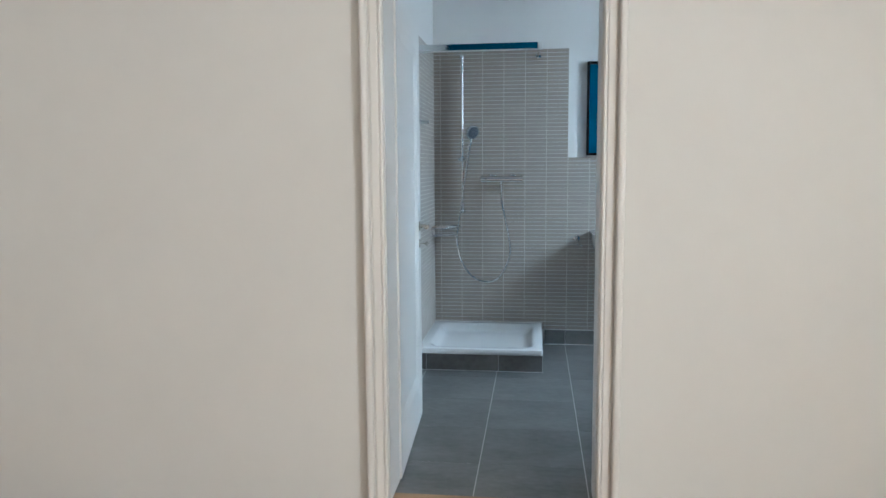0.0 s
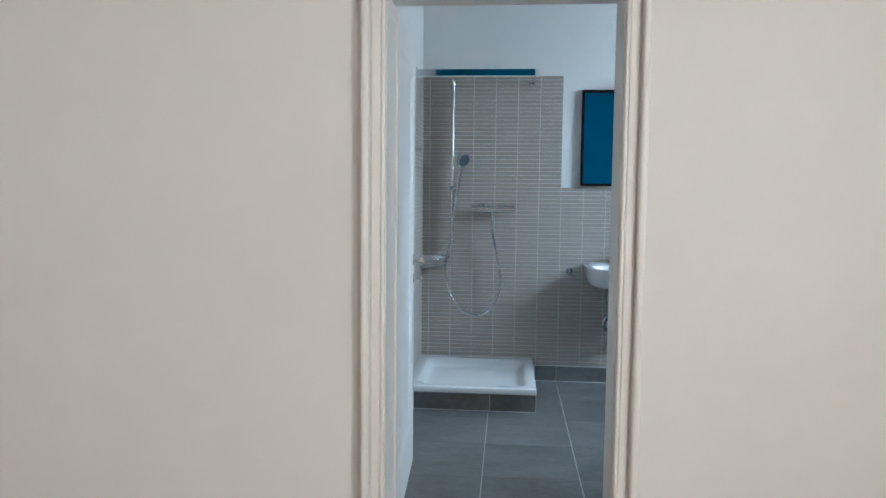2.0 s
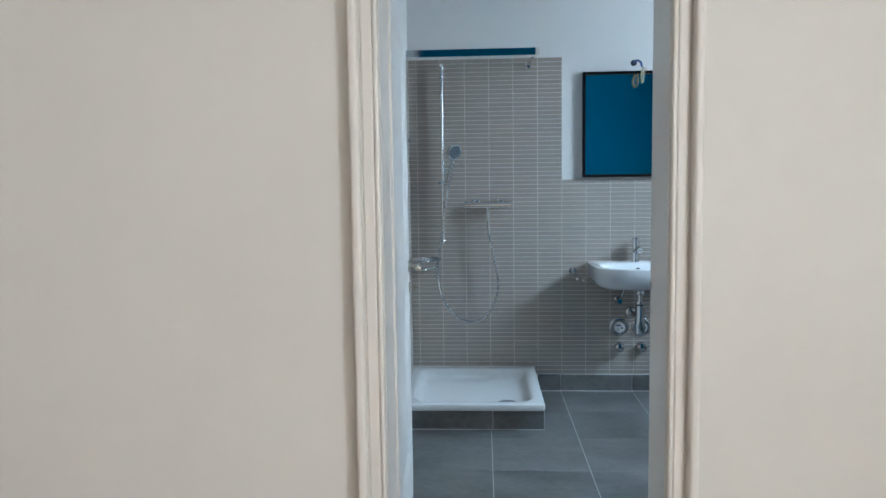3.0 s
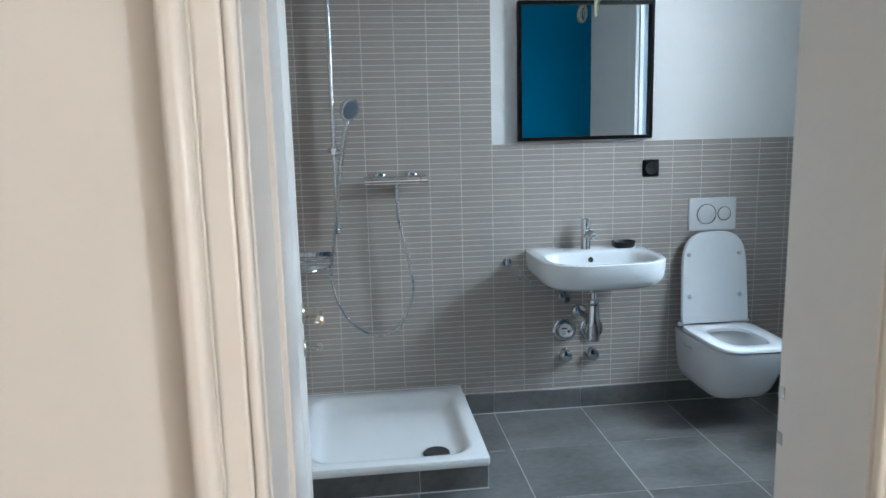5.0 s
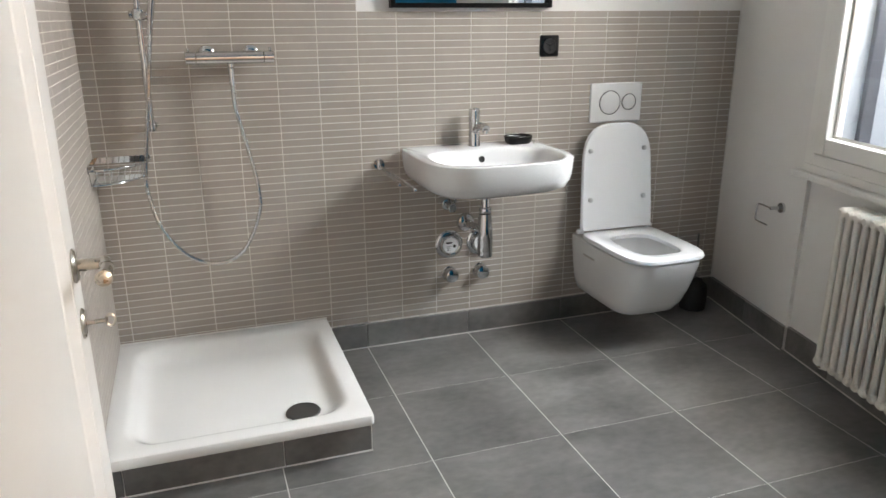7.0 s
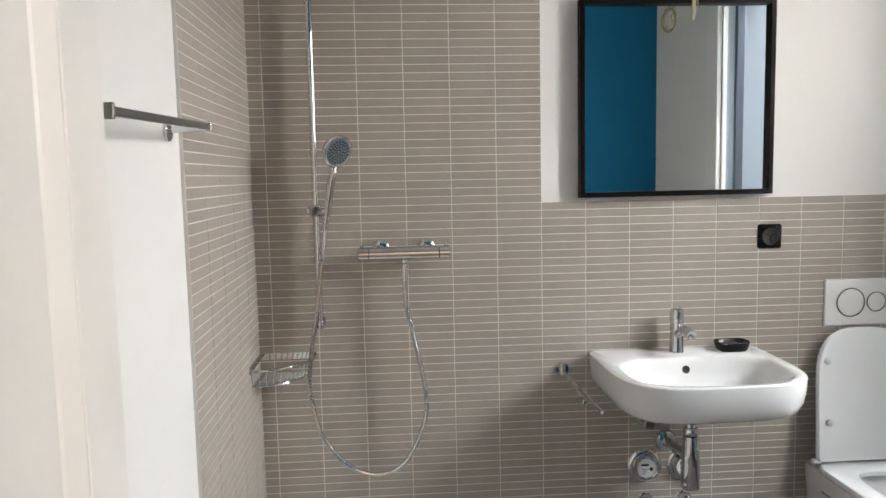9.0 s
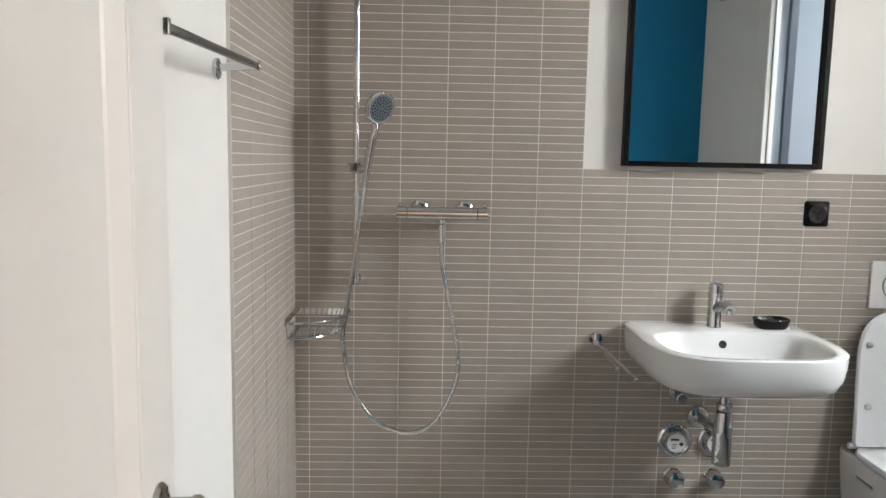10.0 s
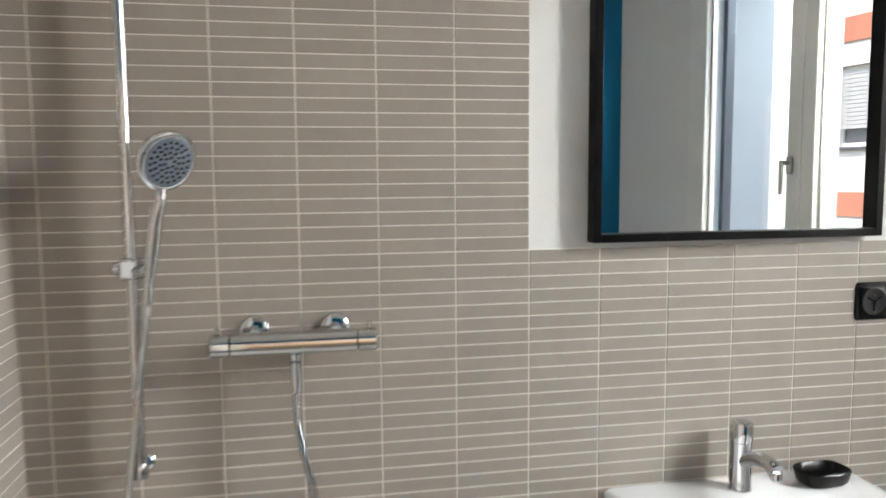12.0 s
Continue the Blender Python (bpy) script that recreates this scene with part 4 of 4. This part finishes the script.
def house():
    t = thing("apartment_building", WALL @ pose(1.2, 8.3, -7.0), "white apartment building with orange bands and grey blinds", "building")
    cols = [(-19.83 + 3.2 * k, -18.58 + 3.2 * k) for k in range(13)]
    floors = [0.385 + 2.85 * k for k in range(6)]
    top = floors[-1] + 2.6
    bm = bmesh.new()
    edges = [-22.0] + [e for c in cols for e in c] + [24.0]
    for i in range(0, len(edges), 2):
        box(edges[i], edges[i + 1], 0, 0.4, 0, top, bm=bm)
    for a, b in cols:
        box(a, b, 0, 0.4, 0, floors[0], bm=bm)
        for k, z in enumerate(floors):
            box(a, b, 0, 0.4, z + 1.32, floors[k + 1] if k < 5 else top, bm=bm)
    box(-22, 24, 0.9, 10, 0, top, bm=bm)
    part("wall", bm, FACADE_WHITE, t, shade=False)
    for z in floors:
        part("band", box(-22.02, 24.02, -0.03, -0.002, max(0.02, z - 1.145), max(0.33, z - 0.742), 0.004), FACADE_ORANGE, t)
    part("pier", box(7.78, 8.12, -0.045, -0.0305, 0.02, top - 0.05, 0.004), FACADE_ORANGE, t)
    part("roof", loft([[Vector((-22.6, -0.6, top)), Vector((24.6, -0.6, top)), Vector((24.6, 10.6, top)), Vector((-22.6, 10.6, top))], [Vector((-18, 4, top + 2.2)), Vector((20, 4, top + 2.2)), Vector((20, 6, top + 2.2)), Vector((-18, 6, top + 2.2))]]), ROOF, t, shade=False)
    frame_me = slat_me = None
    for a, b in cols[1:10]:
        for z in floors[1:5]:
            bm = box(a, a + 0.07, 0.12, 0.2, z, z + 1.32)
            for q in ((b - 0.07, b, z, z + 1.32), (a + 0.07, b - 0.07, z, z + 0.07), (a + 0.07, b - 0.07, z + 1.25, z + 1.32), ((a + b) / 2 - 0.04, (a + b) / 2 + 0.04, z + 0.07, z + 1.25)):
                box(q[0], q[1], 0.12, 0.2, q[2], q[3], bm=bm)
            w = part("window", bm, FRAME_WHITE, t, shade=False)
            part("pane", box(a + 0.07, b - 0.07, 0.155, 0.165, z + 0.07, z + 1.25), STEEL_DARK, w, shade=False)
            bm = bmesh.new()
            for k in range(14):
                box(a + 0.02, b - 0.02, 0.07, 0.085, z + 0.30 + k * 0.068, z + 0.36 + k * 0.068, bm=bm)
            part("blind", bm, BLIND, w, shade=False)
            part("sill", box(a - 0.08, b + 0.08, -0.08, 0.11, z - 0.05, z - 0.002, 0.005), STEEL_DARK, w)
    return t


house()

# ---------- pieces: wall, floor and hall ----------
COL0, CW, ROW, TOP, STEP_X, STEP_Z = 0.0520, 0.1505, 0.02682, 2.095, 0.9550, 1.344
JT = 0.0026
rng = random.Random(4)


def tile_verts(x0, x1, z0, z1, y=0.0, depth=0.006, c=0.0006):
    """A tile with chamfered front edges, its back at y, its face towards -y."""
    f = y - depth
    return [(x0, y, z0), (x1, y, z0), (x1, y, z1), (x0, y, z1), (x0, f + c, z0), (x1, f + c, z0), (x1, f + c, z1), (x0, f + c, z1),
            (x0 + c, f, z0 + c), (x1 - c, f, z0 + c), (x1 - c, f, z1 - c), (x0 + c, f, z1 - c)]


TILE_FACES = [(8, 9, 10, 11), (0, 1, 5, 4), (1, 2, 6, 5), (2, 3, 7, 6), (3, 0, 4, 7), (4, 5, 9, 8), (5, 6, 10, 9), (6, 7, 11, 10), (7, 4, 8, 11)]


def tile_mesh(name, verts, faces, material):
    me = bpy.data.meshes.new(name)
    me.from_pydata(verts, [], faces)
    me.materials.append(material)
    me.update()
    return me


def field(pieces, material):
    verts, faces = [], []
    for vs in pieces:
        n = len(verts)
        verts += vs
        faces += [tuple(i + n for i in f) for f in TILE_FACES]
    return tile_mesh("tile_field", verts, faces, material)


BACK, FACE = -0.0045, 0.0011
grout = bpy.data.objects["wall_north"]
bm = box(0.0, STEP_X, -0.0045, -0.0002, TZ - 0.01, TOP)
box(STEP_X, 2.672, -0.0045, -0.0002, SK - 0.004, STEP_Z, bm=bm)
bed = part("grout_bed", bm, GROUT, grout, "pale grout between greige tiles", shade=False)
xs = [0.0] + [COL0 + CW * k for k in range(0, 18) if COL0 + CW * k < 2.62] + [2.674]
full = None
rest = []
for i, (xa, xb) in enumerate(zip(xs, xs[1:])):
    top = TOP if xb < STEP_X + 0.01 else STEP_Z
    low = TZ if xb < 0.80 else SK
    k = 0
    while top - (k + 1) * ROW > low - 0.02:
        za, zb = max(top - (k + 1) * ROW, low), top - k * ROW
        k += 1
        if zb - za < 0.006:
            continue
        x0, x1, z0, z1 = xa + JT / 2, xb - JT / 2, za + JT / 2, zb - JT / 2
        whole = xb - xa > CW - 0.001 and zb - za > ROW - 0.001
        near = whole and 0.05 < xa < 1.80 and (1.00 if xa < 0.9 else 1.03) < za < 1.58
        if near:
            if full is None:
                w, h = CW - JT, ROW - JT
                full = tile_mesh("tile", tile_verts(0, w, 0, h, 0, FACE), TILE_FACES, GLAZE)
            ob = new("tile", full)
            ob.parent = grout
            ob.matrix_basis = pose(x0, BACK - 0.0002 + rng.uniform(-0.0002, 0.0002), z0, rng.uniform(-0.25, 0.25), 0, rng.uniform(-0.06, 0.06))
        else:
            rest.append(tile_verts(x0, x1, z0, z1, BACK + rng.uniform(-0.0002, 0.0002), FACE))
ob = new("tile_field", field(rest, GLAZE_FAR))
ob.parent = grout
tagged(ob, "greige glazed narrow wall tiles", kind="stuff")

# tiles on the shower's side wall, and their metal edge
west = bpy.data.objects["wall_west"]
YE = -0.783
part("grout_bed", box(0.0002, 0.0045, YE, 0.0, TZ - 0.01, TOP), GROUT, west, "pale grout between greige tiles", shade=False)
turn = pose(0, 0, 0, 0, 0, -90)
rest = []
ys = [0.0] + [-(0.1505 * k) for k in range(1, 5)] + [YE]
for ya, yb in zip(ys, ys[1:]):
    k = 0
    while TOP - (k + 1) * ROW > TZ - 0.02:
        za, zb = max(TOP - (k + 1) * ROW, TZ), TOP - k * ROW
        k += 1
        if zb - za < 0.006:
            continue
        vs = tile_verts(-ya + JT / 2, -yb - JT / 2, za + JT / 2, zb - JT / 2, BACK + rng.uniform(-0.0002, 0.0002), FACE)
        rest.append([(-y, -x, z) for x, y, z in vs])
me_faces = [f[::-1] for f in TILE_FACES]
verts, faces = [], []
for vs in rest:
    n = len(verts)
    verts += vs
    faces += [tuple(i + n for i in f) for f in me_faces]
ob = new("tile_field", tile_mesh("tile_field", verts, faces, GLAZE_FAR))
ob.parent = west
tagged(ob, "greige glazed narrow wall tiles", kind="stuff")
part("edge_trim", box(0.0, 0.0085, YE - 0.004, YE - 0.0003, TZ - 0.02, TOP + 0.002, 0.001), ALU_TRIM, west, "thin metal tile edge trim")

# floor tiles
GX, GY = [0.0485 + 0.4495 * k for k in range(-1, 7)], [-0.4425 * k for k in range(0, 7)]
for xa, xb in zip(GX, GX[1:]):
    for yb, ya in zip(GY, GY[1:]):
        x0, x1, y0, y1 = max(xa, 0.0), min(xb, 2.72), max(ya, -2.533), yb
        if x1 - x0 < 0.01 or y1 - y0 < 0.01:
            continue
        part("tile", box(x0 + 0.0017, x1 - 0.0017, y0 + 0.0010, y1 - 0.0010, -0.0008, 0.0, 0.0003, 1), FLOOR_TILE, floor_bath)

# threshold and hall planks
part("plank", box(DX0 + 0.023, DX1 - 0.023, -2.616, -2.536, HF, 0.003, 0.003, 2), OAK, floor_hall, "oak threshold strip")
for x0, x1 in ((-2.39, DX0 - 0.055), (DX1 + 0.056, 3.38)):
    part("skirting_strip", box(x0, x1, YH - 0.022, YH - 0.0005, HF, -0.060, 0.008, 3), OAK_RED, floor_hall, "dark reddish wooden skirting strip")
y = -2.618
row = 0
while y > -5.3:
    w = 0.09
    x = -2.39 + (row * 0.37) % 0.9 - 0.9
    while x < 3.38:
        a, b = max(x, -2.39), min(x + 0.9, 3.38)
        if y > YH + 0.005:
            a, b = max(a, DX0 + 0.023), min(b, DX1 - 0.023)
        if b - a > 0.03:
            part("plank", box(a + 0.0006, b - 0.0006, y - w + 0.0006, y - 0.0006, HF - 0.0055, HF, 0.0008, 1), OAK, floor_hall)
        x += 0.9
    y -= w
    row += 1
part("plank_field", box(-2.39, 3.38, -6.99, y - 0.001, HF - 0.0055, HF), OAK, floor_hall)
